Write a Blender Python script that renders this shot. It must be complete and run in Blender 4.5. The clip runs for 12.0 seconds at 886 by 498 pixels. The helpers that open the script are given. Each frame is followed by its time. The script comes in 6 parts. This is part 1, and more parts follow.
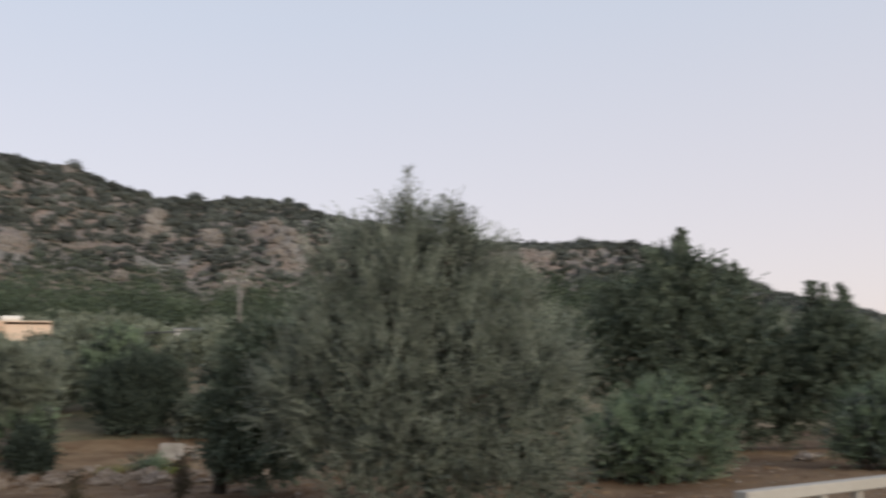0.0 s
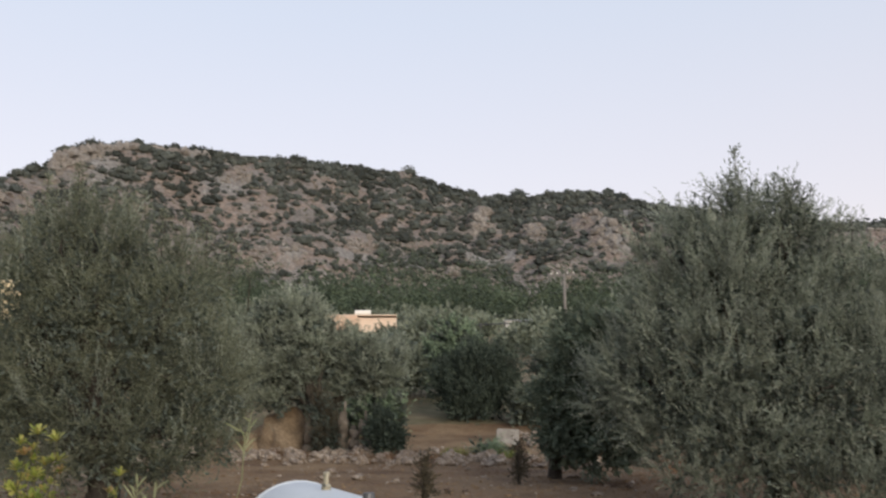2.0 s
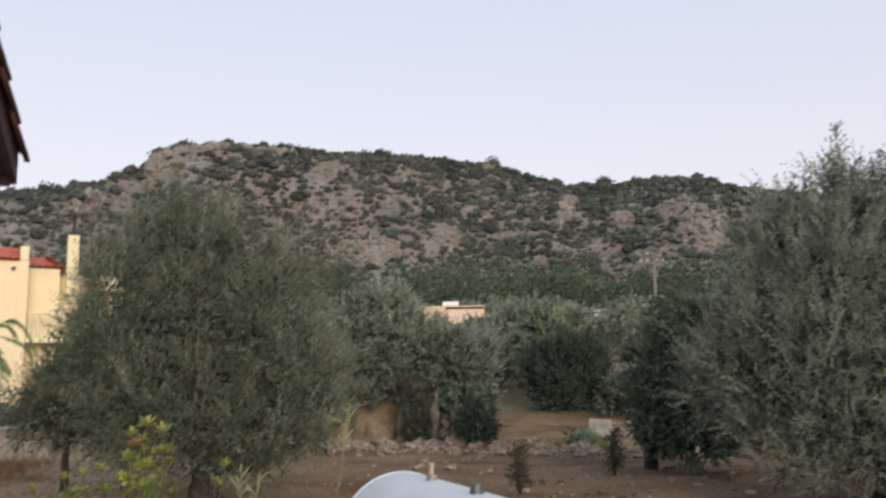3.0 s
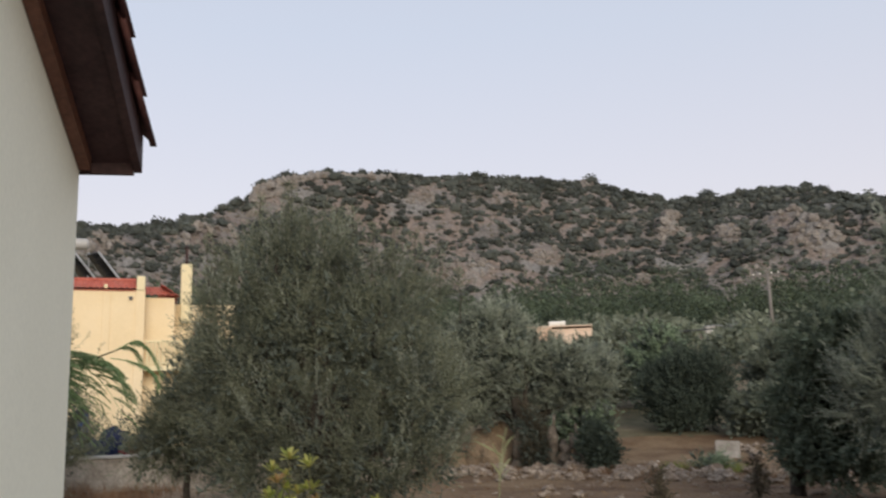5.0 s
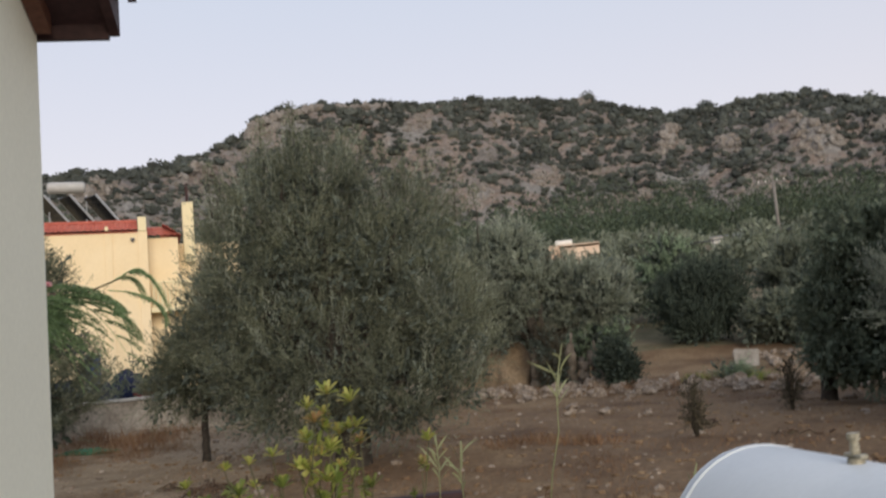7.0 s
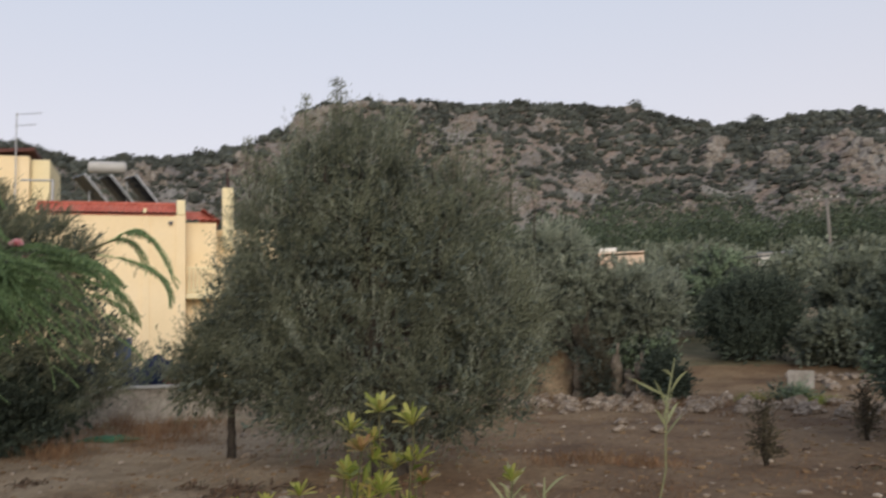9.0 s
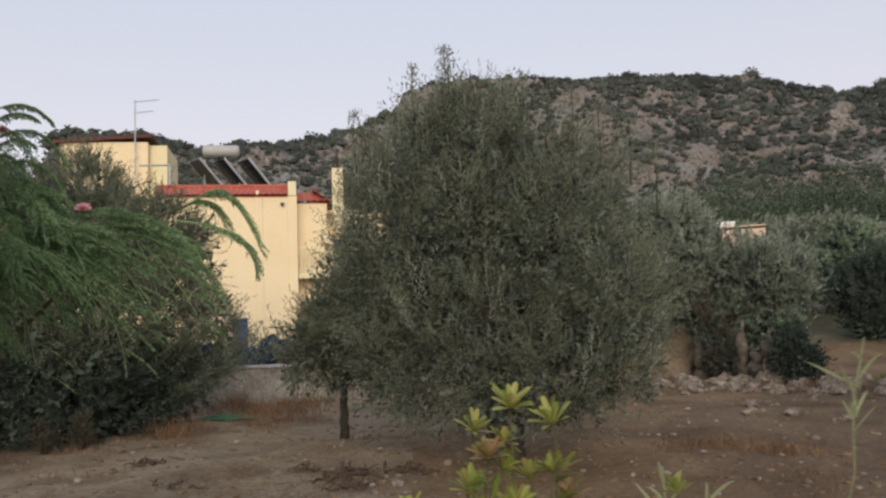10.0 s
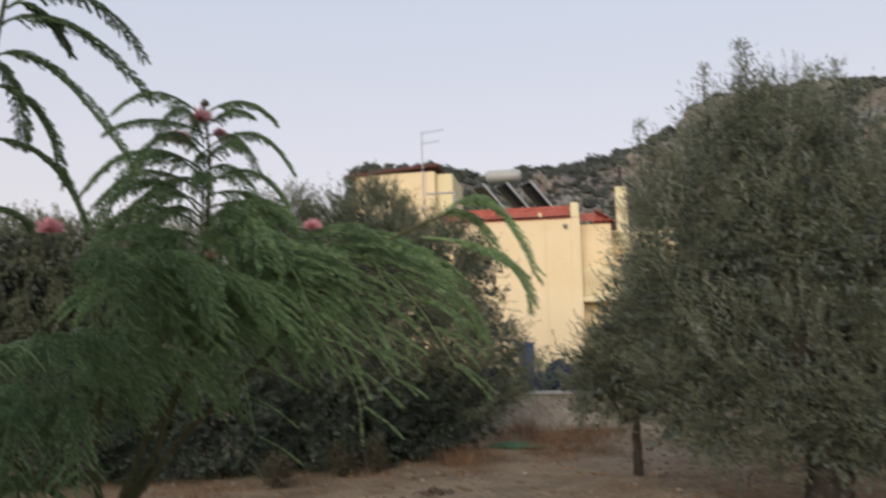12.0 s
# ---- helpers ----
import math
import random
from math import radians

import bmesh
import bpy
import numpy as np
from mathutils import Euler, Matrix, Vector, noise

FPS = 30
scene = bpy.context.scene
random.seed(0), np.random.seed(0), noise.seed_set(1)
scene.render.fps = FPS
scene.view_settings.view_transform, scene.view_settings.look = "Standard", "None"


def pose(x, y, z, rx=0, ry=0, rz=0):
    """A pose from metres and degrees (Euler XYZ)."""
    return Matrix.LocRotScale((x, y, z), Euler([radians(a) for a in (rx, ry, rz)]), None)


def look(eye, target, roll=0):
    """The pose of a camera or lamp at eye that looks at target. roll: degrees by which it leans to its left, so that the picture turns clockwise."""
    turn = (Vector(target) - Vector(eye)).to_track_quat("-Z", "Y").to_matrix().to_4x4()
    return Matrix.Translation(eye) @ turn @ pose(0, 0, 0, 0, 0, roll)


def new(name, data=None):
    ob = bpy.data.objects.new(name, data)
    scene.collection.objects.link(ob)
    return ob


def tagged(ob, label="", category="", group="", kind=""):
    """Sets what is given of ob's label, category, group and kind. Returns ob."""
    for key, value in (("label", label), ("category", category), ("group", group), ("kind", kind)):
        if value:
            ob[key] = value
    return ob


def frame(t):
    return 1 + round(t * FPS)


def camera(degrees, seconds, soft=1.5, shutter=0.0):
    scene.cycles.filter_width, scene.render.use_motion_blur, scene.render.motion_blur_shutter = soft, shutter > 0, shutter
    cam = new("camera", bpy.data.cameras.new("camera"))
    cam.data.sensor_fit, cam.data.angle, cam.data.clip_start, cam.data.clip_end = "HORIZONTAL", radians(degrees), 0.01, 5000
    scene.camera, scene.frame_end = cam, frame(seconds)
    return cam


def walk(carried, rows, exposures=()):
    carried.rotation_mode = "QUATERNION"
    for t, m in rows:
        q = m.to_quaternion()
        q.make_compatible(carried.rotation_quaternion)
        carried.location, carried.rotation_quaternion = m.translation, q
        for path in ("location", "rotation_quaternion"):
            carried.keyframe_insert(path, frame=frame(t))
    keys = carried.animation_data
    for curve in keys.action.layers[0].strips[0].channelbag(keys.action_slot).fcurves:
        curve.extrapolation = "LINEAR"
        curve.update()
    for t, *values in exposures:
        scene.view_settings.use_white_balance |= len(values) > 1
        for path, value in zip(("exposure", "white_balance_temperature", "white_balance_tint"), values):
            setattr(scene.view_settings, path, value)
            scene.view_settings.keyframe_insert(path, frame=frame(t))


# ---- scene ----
cam = camera(53.0, 12.0, 2.3, 0.8)
PATH = [
    (0, (0.0, 0.0, 2.0), (-0.02, 1.971, 2.338), -1.5),
    (0.5, (-0.031, 0.017, 1.965), (-0.274, 1.972, 2.308), -1.1),
    (1, (-0.034, 0.007, 1.945), (-0.438, 1.939, 2.272), -0.8),
    (1.5, (-0.025, -0.084, 1.947), (-0.654, 1.79, 2.249), -0.1),
    (2, (-0.023, -0.129, 1.946), (-0.743, 1.707, 2.276), -0.4),
    (2.5, (-0.08, -0.128, 1.95), (-0.857, 1.681, 2.301), -0.3),
    (3, (-0.116, -0.083, 1.942), (-1.013, 1.677, 2.254), -0.8),
    (3.5, (-0.298, -0.013, 1.907), (-1.245, 1.725, 2.192), 0.7),
    (3.7, (-0.268, -0.078, 1.931), (-1.201, 1.671, 2.198), 1.3),
    (5.3, (-0.994, 0.526, 1.96), (-2.09, 2.156, 2.336), -1.9),
    (5.5, (-1.0, 0.472, 1.912), (-2.039, 2.152, 2.227), -3.8),
    (6, (-1.15, 0.638, 1.926), (-2.169, 2.332, 2.229), -3.5),
    (6.5, (-1.31, 0.837, 1.948), (-2.379, 2.512, 2.17), -4.2),
    (7, (-1.554, 0.997, 1.943), (-2.659, 2.652, 2.147), -4.8),
    (7.2, (-1.572, 0.978, 1.962), (-2.637, 2.664, 2.121), -6.3),
    (8.8, (-2.37, 1.803, 1.957), (-3.54, 3.407, 2.197), -2.0),
    (9, (-2.408, 1.846, 1.957), (-3.582, 3.452, 2.17), -1.6),
    (9.5, (-2.597, 2.094, 1.951), (-3.919, 3.583, 2.134), -0.2),
    (10, (-2.863, 2.305, 1.957), (-4.228, 3.756, 2.13), -1.9),
    (10.5, (-3.066, 2.483, 1.967), (-4.415, 3.954, 2.084), -4.0),
    (11, (-3.26, 2.741, 1.995), (-4.868, 3.919, 2.155), -2.2),
    (11.5, (-3.408, 2.81, 2.014), (-5.108, 3.849, 2.192), -1.7),
    (12, (-3.549, 2.823, 2.035), (-5.293, 3.772, 2.277), -1.6),
]
walk(cam, [(t, look(eye, target, roll)) for t, eye, target, roll in PATH],
     exposures=[(0, 0.02), (0.6, 0.12), (1.5, 0.27), (2.0, 0.18), (2.5, 0.22), (3.5, 0.13), (5.5, 0.02), (7.0, 0.03), (9.0, 0.0), (11.0, -0.03), (12.0, -0.02)])

# ---- light ----
world = bpy.data.worlds.new("evening_sky")
scene.world = world
world.use_nodes = True
wn, wl = world.node_tree.nodes, world.node_tree.links
SUN_EL, SUN_AZ = radians(18), math.atan2(0.74, -0.67)
sky = wn.new("ShaderNodeTexSky")
sky.sky_type, sky.sun_disc = 'NISHITA', False
sky.sun_elevation, sky.sun_rotation = SUN_EL, SUN_AZ
sky.dust_density, sky.air_density = 2.0, 1.0
veil = wn.new("ShaderNodeMix")
veil.data_type = 'RGBA'
veil.inputs[0].default_value = 0.8
# thin evening haze: rosy at the horizon, pale blue above
place, split, rise, haze = wn.new("ShaderNodeTexCoord"), wn.new("ShaderNodeSeparateXYZ"), wn.new("ShaderNodeMapRange"), wn.new("ShaderNodeValToRGB")
rise.inputs[1].default_value, rise.inputs[2].default_value = -0.02, 1.0
he = haze.color_ramp.elements
he[0].position, he[0].color = 0.10, (4.35, 3.75, 3.75, 1)
he[1].position, he[1].color = 1.0, (2.4, 2.8, 3.5, 1)
he.new(0.42).color = (3.42, 3.55, 4.0, 1)
wl.new(place.outputs["Generated"], split.inputs[0])
wl.new(split.outputs[2], rise.inputs[0])
wl.new(rise.outputs[0], haze.inputs[0])
wl.new(haze.outputs[0], veil.inputs[7])
wl.new(sky.outputs[0], veil.inputs[6])
wl.new(veil.outputs[2], wn["Background"].inputs[0])
wn["Background"].inputs[1].default_value = 0.2
sun = new("evening_glow", bpy.data.lights.new("evening_glow", 'SUN'))
sun.data.energy, sun.data.angle, sun.data.color = 2.05, radians(35), (1.0, 0.92, 0.80)
sun.matrix_world = look((0, 0, 60), (0 - 0.74 * 60, 0 + 0.67 * 60, 60 - 60 * math.tan(SUN_EL)))


# ---- materials ----
def nodes_of(name, rough=0.8, metal=0.0):
    m = bpy.data.materials.new(name)
    m.use_nodes = True
    b = m.node_tree.nodes["Principled BSDF"]
    b.inputs["Roughness"].default_value, b.inputs["Metallic"].default_value = rough, metal
    b.inputs["Specular IOR Level"].default_value = 0.25
    return m, m.node_tree.nodes, m.node_tree.links, b


def rgba(c):
    return (*c, 1)


def surface(name, colours, big=1.0, fine=20.0, rough=0.85, bump=0.3, metal=0.0, depth=0.02, stops=None, grainy=1.0):
    """Colour that wanders between the given ones at a large scale, broken up by a fine grain, with relief."""
    m, n, l, b = nodes_of(name, rough, metal)
    co = n.new("ShaderNodeTexCoord")
    a, f = n.new("ShaderNodeTexNoise"), n.new("ShaderNodeTexNoise")
    for t, s, d in ((a, big, 6), (f, fine, 5)):
        t.inputs["Scale"].default_value, t.inputs["Detail"].default_value, t.inputs["Roughness"].default_value = s, d, 0.62
        l.new(co.outputs["Object"], t.inputs["Vector"])
    ramp = n.new("ShaderNodeValToRGB")
    e = ramp.color_ramp.elements
    where = stops or [0.32 + 0.36 * i / max(1, len(colours) - 1) for i in range(len(colours))]
    e[0].position, e[0].color = where[0], rgba(colours[0])
    e[1].position, e[1].color = where[-1], rgba(colours[-1])
    for p, c in list(zip(where, colours))[1:-1]:
        e.new(p).color = rgba(c)
    l.new(a.outputs[0], ramp.inputs[0])
    grain = n.new("ShaderNodeMapRange")
    grain.inputs[1].default_value, grain.inputs[2].default_value = 0.3, 0.7
    grain.inputs[3].default_value, grain.inputs[4].default_value = 1 - 0.32 * grainy, 1 + 0.28 * grainy
    l.new(f.outputs[0], grain.inputs[0])
    mul = n.new("ShaderNodeVectorMath")
    mul.operation = 'MULTIPLY'
    l.new(ramp.outputs[0], mul.inputs[0])
    l.new(grain.outputs[0], mul.inputs[1])
    l.new(mul.outputs[0], b.inputs["Base Color"])
    if bump:
        bu = n.new("ShaderNodeBump")
        bu.inputs["Strength"].default_value, bu.inputs["Distance"].default_value = bump, depth
        l.new(f.outputs[0], bu.inputs["Height"])
        l.new(bu.outputs[0], b.inputs["Normal"])
    return m


def foliage(name, colours, gloss=0.5, clear=0.25, clump=1.6):
    """Leaves: each its own tint, with light coming through."""
    m, n, l, b = nodes_of(name, gloss)
    g = n.new("ShaderNodeNewGeometry")
    ramp = n.new("ShaderNodeValToRGB")
    e = ramp.color_ramp.elements
    e[0].color, e[1].color = rgba(colours[0]), rgba(colours[-1])
    for i, c in enumerate(colours[1:-1]):
        e.new((i + 1) / (len(colours) - 1)).color = rgba(c)
    l.new(g.outputs["Random Per Island"], ramp.inputs[0])
    co, no, rng_ = n.new("ShaderNodeTexCoord"), n.new("ShaderNodeTexNoise"), n.new("ShaderNodeMapRange")
    no.inputs["Scale"].default_value, no.inputs["Detail"].default_value = clump, 3
    l.new(co.outputs["Object"], no.inputs["Vector"])
    for k, v in enumerate((0.32, 0.68, 0.62, 1.40)):
        rng_.inputs[k + 1].default_value = v
    l.new(no.outputs[0], rng_.inputs[0])
    tint = n.new("ShaderNodeVectorMath")
    tint.operation = 'MULTIPLY'
    l.new(ramp.outputs[0], tint.inputs[0])
    l.new(rng_.outputs[0], tint.inputs[1])
    l.new(tint.outputs[0], b.inputs["Base Color"])
    tr, mix = n.new("ShaderNodeBsdfTranslucent"), n.new("ShaderNodeMixShader")
    mix.inputs[0].default_value = clear
    l.new(tint.outputs[0], tr.inputs[0])
    l.new(b.outputs[0], mix.inputs[1])
    l.new(tr.outputs[0], mix.inputs[2])
    l.new(mix.outputs[0], n["Material Output"].inputs[0])
    return m


SOIL = surface("dry_soil", [(0.112, 0.066, 0.037), (0.169, 0.106, 0.059), (0.227, 0.154, 0.089), (0.149, 0.095, 0.055)], 0.35, 9, 0.95, 0.7, depth=0.05)
STRAW = surface("straw_strewn_soil", [(0.146, 0.099, 0.060), (0.221, 0.160, 0.102), (0.292, 0.221, 0.147), (0.189, 0.132, 0.082)], 0.55, 11, 0.95, 0.7, depth=0.05)
# browner, darker soil; some of the trees' shade is put into this colour
DARK_SOIL = surface("dark_brown_soil", [(0.090, 0.053, 0.031), (0.136, 0.085, 0.049), (0.183, 0.121, 0.072), (0.123, 0.078, 0.046)], 0.35, 9, 0.95, 0.7, depth=0.05)
GROVE = surface("dry_grove_soil", [(0.15, 0.115, 0.07), (0.22, 0.17, 0.11), (0.13, 0.115, 0.065), (0.20, 0.145, 0.098)], 0.07, 1.2, 0.95, 0.4, depth=0.2)
HILLSIDE = surface("limestone_hillside", [(0.150, 0.131, 0.114), (0.194, 0.176, 0.162), (0.222, 0.174, 0.145), (0.214, 0.200, 0.185), (0.250, 0.237, 0.222)],
                   0.028, 0.55, 0.95, 1.0, depth=1.4, stops=[0.34, 0.45, 0.52, 0.58, 0.68], grainy=1.5)
CRAG = surface("weathered_limestone", [(0.175, 0.150, 0.127), (0.233, 0.207, 0.181), (0.276, 0.254, 0.230)], 0.12, 1.1, 0.95, 1.0, depth=0.8, grainy=1.3)
BARK = surface("olive_bark", [(0.029, 0.023, 0.018), (0.054, 0.045, 0.037), (0.084, 0.072, 0.059)], 6, 40, 0.95, 0.9)
DEAD_WOOD = surface("dead_branches", [(0.06, 0.038, 0.026), (0.10, 0.064, 0.044), (0.15, 0.105, 0.075)], 6, 40, 0.95, 0.6)
PALE_BARK = surface("pale_bark", [(0.072, 0.058, 0.044), (0.128, 0.104, 0.080), (0.204, 0.174, 0.140)], 5, 30, 0.95, 0.9)
TWIG = surface("green_stem", [(0.07, 0.08, 0.035), (0.12, 0.10, 0.055)], 8, 60, 0.8, 0.3)
OLIVE_LEAF = foliage("olive_leaves", [(0.140, 0.165, 0.122), (0.197, 0.223, 0.169), (0.254, 0.279, 0.221), (0.339, 0.356, 0.296)], 0.5, 0.3)
OLIVE_DULL = foliage("dull_olive_leaves", [(0.108, 0.120, 0.077), (0.154, 0.167, 0.112), (0.217, 0.226, 0.159)], 0.5, 0.3)
OLIVE_SILVER = foliage("young_olive_leaves", [(0.211, 0.239, 0.180), (0.282, 0.306, 0.242), (0.352, 0.374, 0.308)], 0.45, 0.3)
OLIVE_PALE = foliage("pale_olive_leaves", [(0.175, 0.20, 0.145), (0.245, 0.27, 0.205), (0.33, 0.352, 0.28)], 0.5, 0.3)
# darker copy of the olive leaves: shade inside the crown, put into the colour
OLIVE_SHADED = foliage("olive_inner_leaves_shaded", [(0.071, 0.087, 0.071), (0.113, 0.131, 0.107)], 0.6, 0.15)
OAK_LEAF = foliage("carob_leaves", [(0.085, 0.109, 0.078), (0.117, 0.146, 0.105), (0.167, 0.195, 0.137)], 0.75, 0.2)
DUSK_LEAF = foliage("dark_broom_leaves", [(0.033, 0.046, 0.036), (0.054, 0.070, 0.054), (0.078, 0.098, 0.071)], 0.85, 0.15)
BUSH_LEAF = foliage("lentisk_leaves", [(0.116, 0.162, 0.105), (0.186, 0.244, 0.155), (0.265, 0.330, 0.218)], 0.45, 0.22)
GROVE_LEAF = foliage("grove_leaves", [(0.131, 0.149, 0.106), (0.162, 0.184, 0.133), (0.203, 0.221, 0.167)], 0.5, 0.25, 0.2)
WOOD_LEAF = foliage("valley_tree_leaves", [(0.040, 0.057, 0.037), (0.065, 0.088, 0.055), (0.100, 0.125, 0.077)], 0.6, 0.12, 0.12)
SCRUB_LEAF = foliage("hill_scrub", [(0.045, 0.051, 0.045), (0.064, 0.071, 0.060), (0.090, 0.097, 0.083)], 0.8, 0.05, 0.05)
TUFT_LEAF = foliage("hill_tufts", [(0.10, 0.10, 0.072), (0.15, 0.14, 0.105), (0.19, 0.165, 0.125)], 0.85, 0.05, 0.05)
SILK_LEAF = foliage("silk_tree_leaves", [(0.127, 0.193, 0.094), (0.204, 0.287, 0.134), (0.292, 0.392, 0.189)], 0.4, 0.42)
LIME_LEAF = foliage("yellow_green_leaves", [(0.22, 0.26, 0.05), (0.36, 0.385, 0.095), (0.47, 0.46, 0.14), (0.40, 0.30, 0.10)], 0.4, 0.35)
RUSSET_LEAF = foliage("russet_shrub_leaves", [(0.24, 0.24, 0.07), (0.36, 0.27, 0.10), (0.42, 0.24, 0.12)], 0.4, 0.35)
GREEN_LEAF = foliage("shrub_lower_leaves", [(0.09, 0.125, 0.03), (0.17, 0.21, 0.05), (0.26, 0.28, 0.075)], 0.4, 0.3)
REED_LEAF = foliage("reed_leaves", [(0.16, 0.19, 0.085), (0.26, 0.28, 0.14), (0.38, 0.36, 0.23)], 0.5, 0.3)
DRY_STEM = foliage("dry_grass", [(0.125, 0.066, 0.036), (0.19, 0.106, 0.058), (0.25, 0.165, 0.098)], 0.8, 0.2)
DARK_TWIG = foliage("dead_brush", [(0.050, 0.043, 0.030), (0.077, 0.065, 0.043), (0.106, 0.094, 0.060)], 0.8, 0.1)
PINK = foliage("silk_flowers", [(0.806, 0.403, 0.426), (0.896, 0.560, 0.582)], 0.7, 0.3)
STONE = surface("pale_limestone", [(0.13, 0.098, 0.072), (0.235, 0.185, 0.142), (0.40, 0.35, 0.295)], 1.8, 14, 0.9, 0.7)
SLAB_STONE = surface("grey_cut_stone", [(0.21, 0.19, 0.165), (0.275, 0.255, 0.23), (0.33, 0.31, 0.285)], 3, 25, 0.9, 0.4)
STUCCO_YELLOW = surface("yellow_stucco", [(0.724, 0.573, 0.348), (0.771, 0.625, 0.404), (0.799, 0.658, 0.442)], 0.35, 12, 0.9, 0.1, depth=0.01, grainy=0.1)
STUCCO_PALE = surface("pale_yellow_stucco", [(0.703, 0.608, 0.380), (0.760, 0.665, 0.437)], 0.5, 12, 0.9, 0.1, depth=0.01, grainy=0.1)
WALL_WHITE = surface("white_wall_paint", [(0.780, 0.760, 0.627), (0.830, 0.810, 0.674)], 0.8, 60, 0.9, 0.12, depth=0.004, grainy=0.12)
GARDEN_WALL = surface("stained_plaster", [(0.160, 0.132, 0.104), (0.336, 0.296, 0.248), (0.400, 0.360, 0.304)], 1.4, 12, 0.92, 0.4)
CONCRETE = surface("grey_concrete", [(0.34, 0.33, 0.31), (0.44, 0.43, 0.41)], 1.2, 30, 0.9, 0.2, grainy=0.5)
TILE_RED = surface("red_roof_tiles", [(0.33, 0.085, 0.06), (0.44, 0.12, 0.085), (0.38, 0.14, 0.105)], 1.5, 18, 0.75, 0.2)
TILE_BROWN = surface("brown_roof_tiles", [(0.085, 0.034, 0.03), (0.13, 0.055, 0.047)], 3, 25, 0.75, 0.25)
WOOD_DARK = surface("dark_stained_wood", [(0.025, 0.011, 0.011), (0.043, 0.020, 0.019), (0.055, 0.028, 0.026)], 3, 40, 0.6, 0.25, depth=0.004)
WOOD_RED = surface("red_brown_wood", [(0.104, 0.044, 0.029), (0.152, 0.068, 0.044)], 3, 40, 0.55, 0.25, depth=0.004)
CREAM = surface("cream_paint", [(0.32, 0.295, 0.25), (0.38, 0.35, 0.305)], 3, 40, 0.6, 0.1, depth=0.003, grainy=0.2)
TANK_WHITE = surface("white_tank_enamel", [(0.60, 0.635, 0.67), (0.67, 0.70, 0.73)], 1.5, 50, 0.42, 0.04, depth=0.002, grainy=0.08)
TANK_GREY = surface("greyed_enamel", [(0.360, 0.353, 0.338), (0.446, 0.439, 0.432)], 3, 30, 0.45, 0.05, depth=0.003, grainy=0.3)
BRASS = surface("weathered_brass", [(0.30, 0.27, 0.20), (0.42, 0.39, 0.31)], 20, 90, 0.5, 0.1, 0.6)
STEEL = surface("galvanised_steel", [(0.42, 0.43, 0.44), (0.55, 0.56, 0.57)], 6, 60, 0.45, 0.05, 0.7)
DARK_STEEL = surface("dark_steel", [(0.09, 0.09, 0.095), (0.14, 0.14, 0.145)], 6, 60, 0.5, 0.05, 0.5)
COLLECTOR = surface("black_collector", [(0.012, 0.013, 0.016), (0.025, 0.026, 0.03)], 4, 40, 0.18, 0.0)
BLUE = surface("blue_plastic", [(0.010, 0.042, 0.182), (0.018, 0.058, 0.246)], 5, 40, 0.45, 0.1, grainy=0.2)
NAVY = surface("navy_tarpaulin", [(0.005, 0.008, 0.030), (0.008, 0.016, 0.051), (0.006, 0.007, 0.018)], 3, 12, 0.55, 0.5)
MAROON = surface("maroon_cloth", [(0.10, 0.015, 0.02), (0.16, 0.03, 0.03)], 4, 20, 0.8, 0.4)
GREEN_NET = surface("green_net", [(0.035, 0.119, 0.070), (0.063, 0.168, 0.105)], 4, 40, 0.85, 0.4)
POLE_WOOD = surface("weathered_pole", [(0.16, 0.148, 0.135), (0.24, 0.22, 0.20)], 2, 20, 0.9, 0.3)
PLASTER_PINK = surface("peach_plaster", [(0.62, 0.42, 0.30), (0.68, 0.49, 0.36)], 0.6, 8, 0.9, 0.1, grainy=0.2)
PLASTER_PALE = surface("pale_peach_plaster", [(0.66, 0.50, 0.38), (0.72, 0.57, 0.45)], 0.6, 8, 0.9, 0.1, grainy=0.2)
PLASTER_WHITE = surface("white_plaster", [(0.68, 0.64, 0.58), (0.76, 0.73, 0.68)], 0.6, 8, 0.9, 0.1, grainy=0.2)
m_, n_, l_, b_ = nodes_of("window_glass", 0.08)
b_.inputs["Base Color"].default_value = (0.03, 0.035, 0.045, 1)
GLASS = m_

# ---- mesh makers ----
RNG = np.random.default_rng(7)


def mesh_of(name, V, F, material, smooth=False):
    """A mesh from an array of corners and an array (or list) of faces."""
    me = bpy.data.meshes.new(name)
    if isinstance(F, np.ndarray):
        k = F.shape[1]
        me.vertices.add(len(V))
        me.vertices.foreach_set("co", np.asarray(V, np.float32).ravel())
        me.loops.add(F.size)
        me.loops.foreach_set("vertex_index", F.astype(np.int32).ravel())
        me.polygons.add(len(F))
        me.polygons.foreach_set("loop_start", np.arange(0, F.size, k, dtype=np.int32))
        me.polygons.foreach_set("loop_total", np.full(len(F), k, np.int32))
    else:
        me.from_pydata([tuple(v) for v in V], [], F)
    me.polygons.foreach_set("use_smooth", np.full(len(me.polygons), smooth))
    me.update(calc_edges=True)
    me.validate()
    me.materials.append(material)
    return me


def thing(name, label, category, group="", kind="", at=None):
    ob = new(name)
    if at is not None:
        ob.location = at
    ob.empty_display_size = 0.2
    return tagged(ob, label, category, group, kind)


def part(name, geo, material, parent, label="", smooth=False, kind=""):
    """One mesh as a part of a thing. geo: (corners, faces), in the thing's own space."""
    me = geo if isinstance(geo, bpy.types.Mesh) else mesh_of(name, geo[0], geo[1], material, smooth)
    ob = new(name, me)
    ob.parent = parent
    return tagged(ob, label, kind=kind)


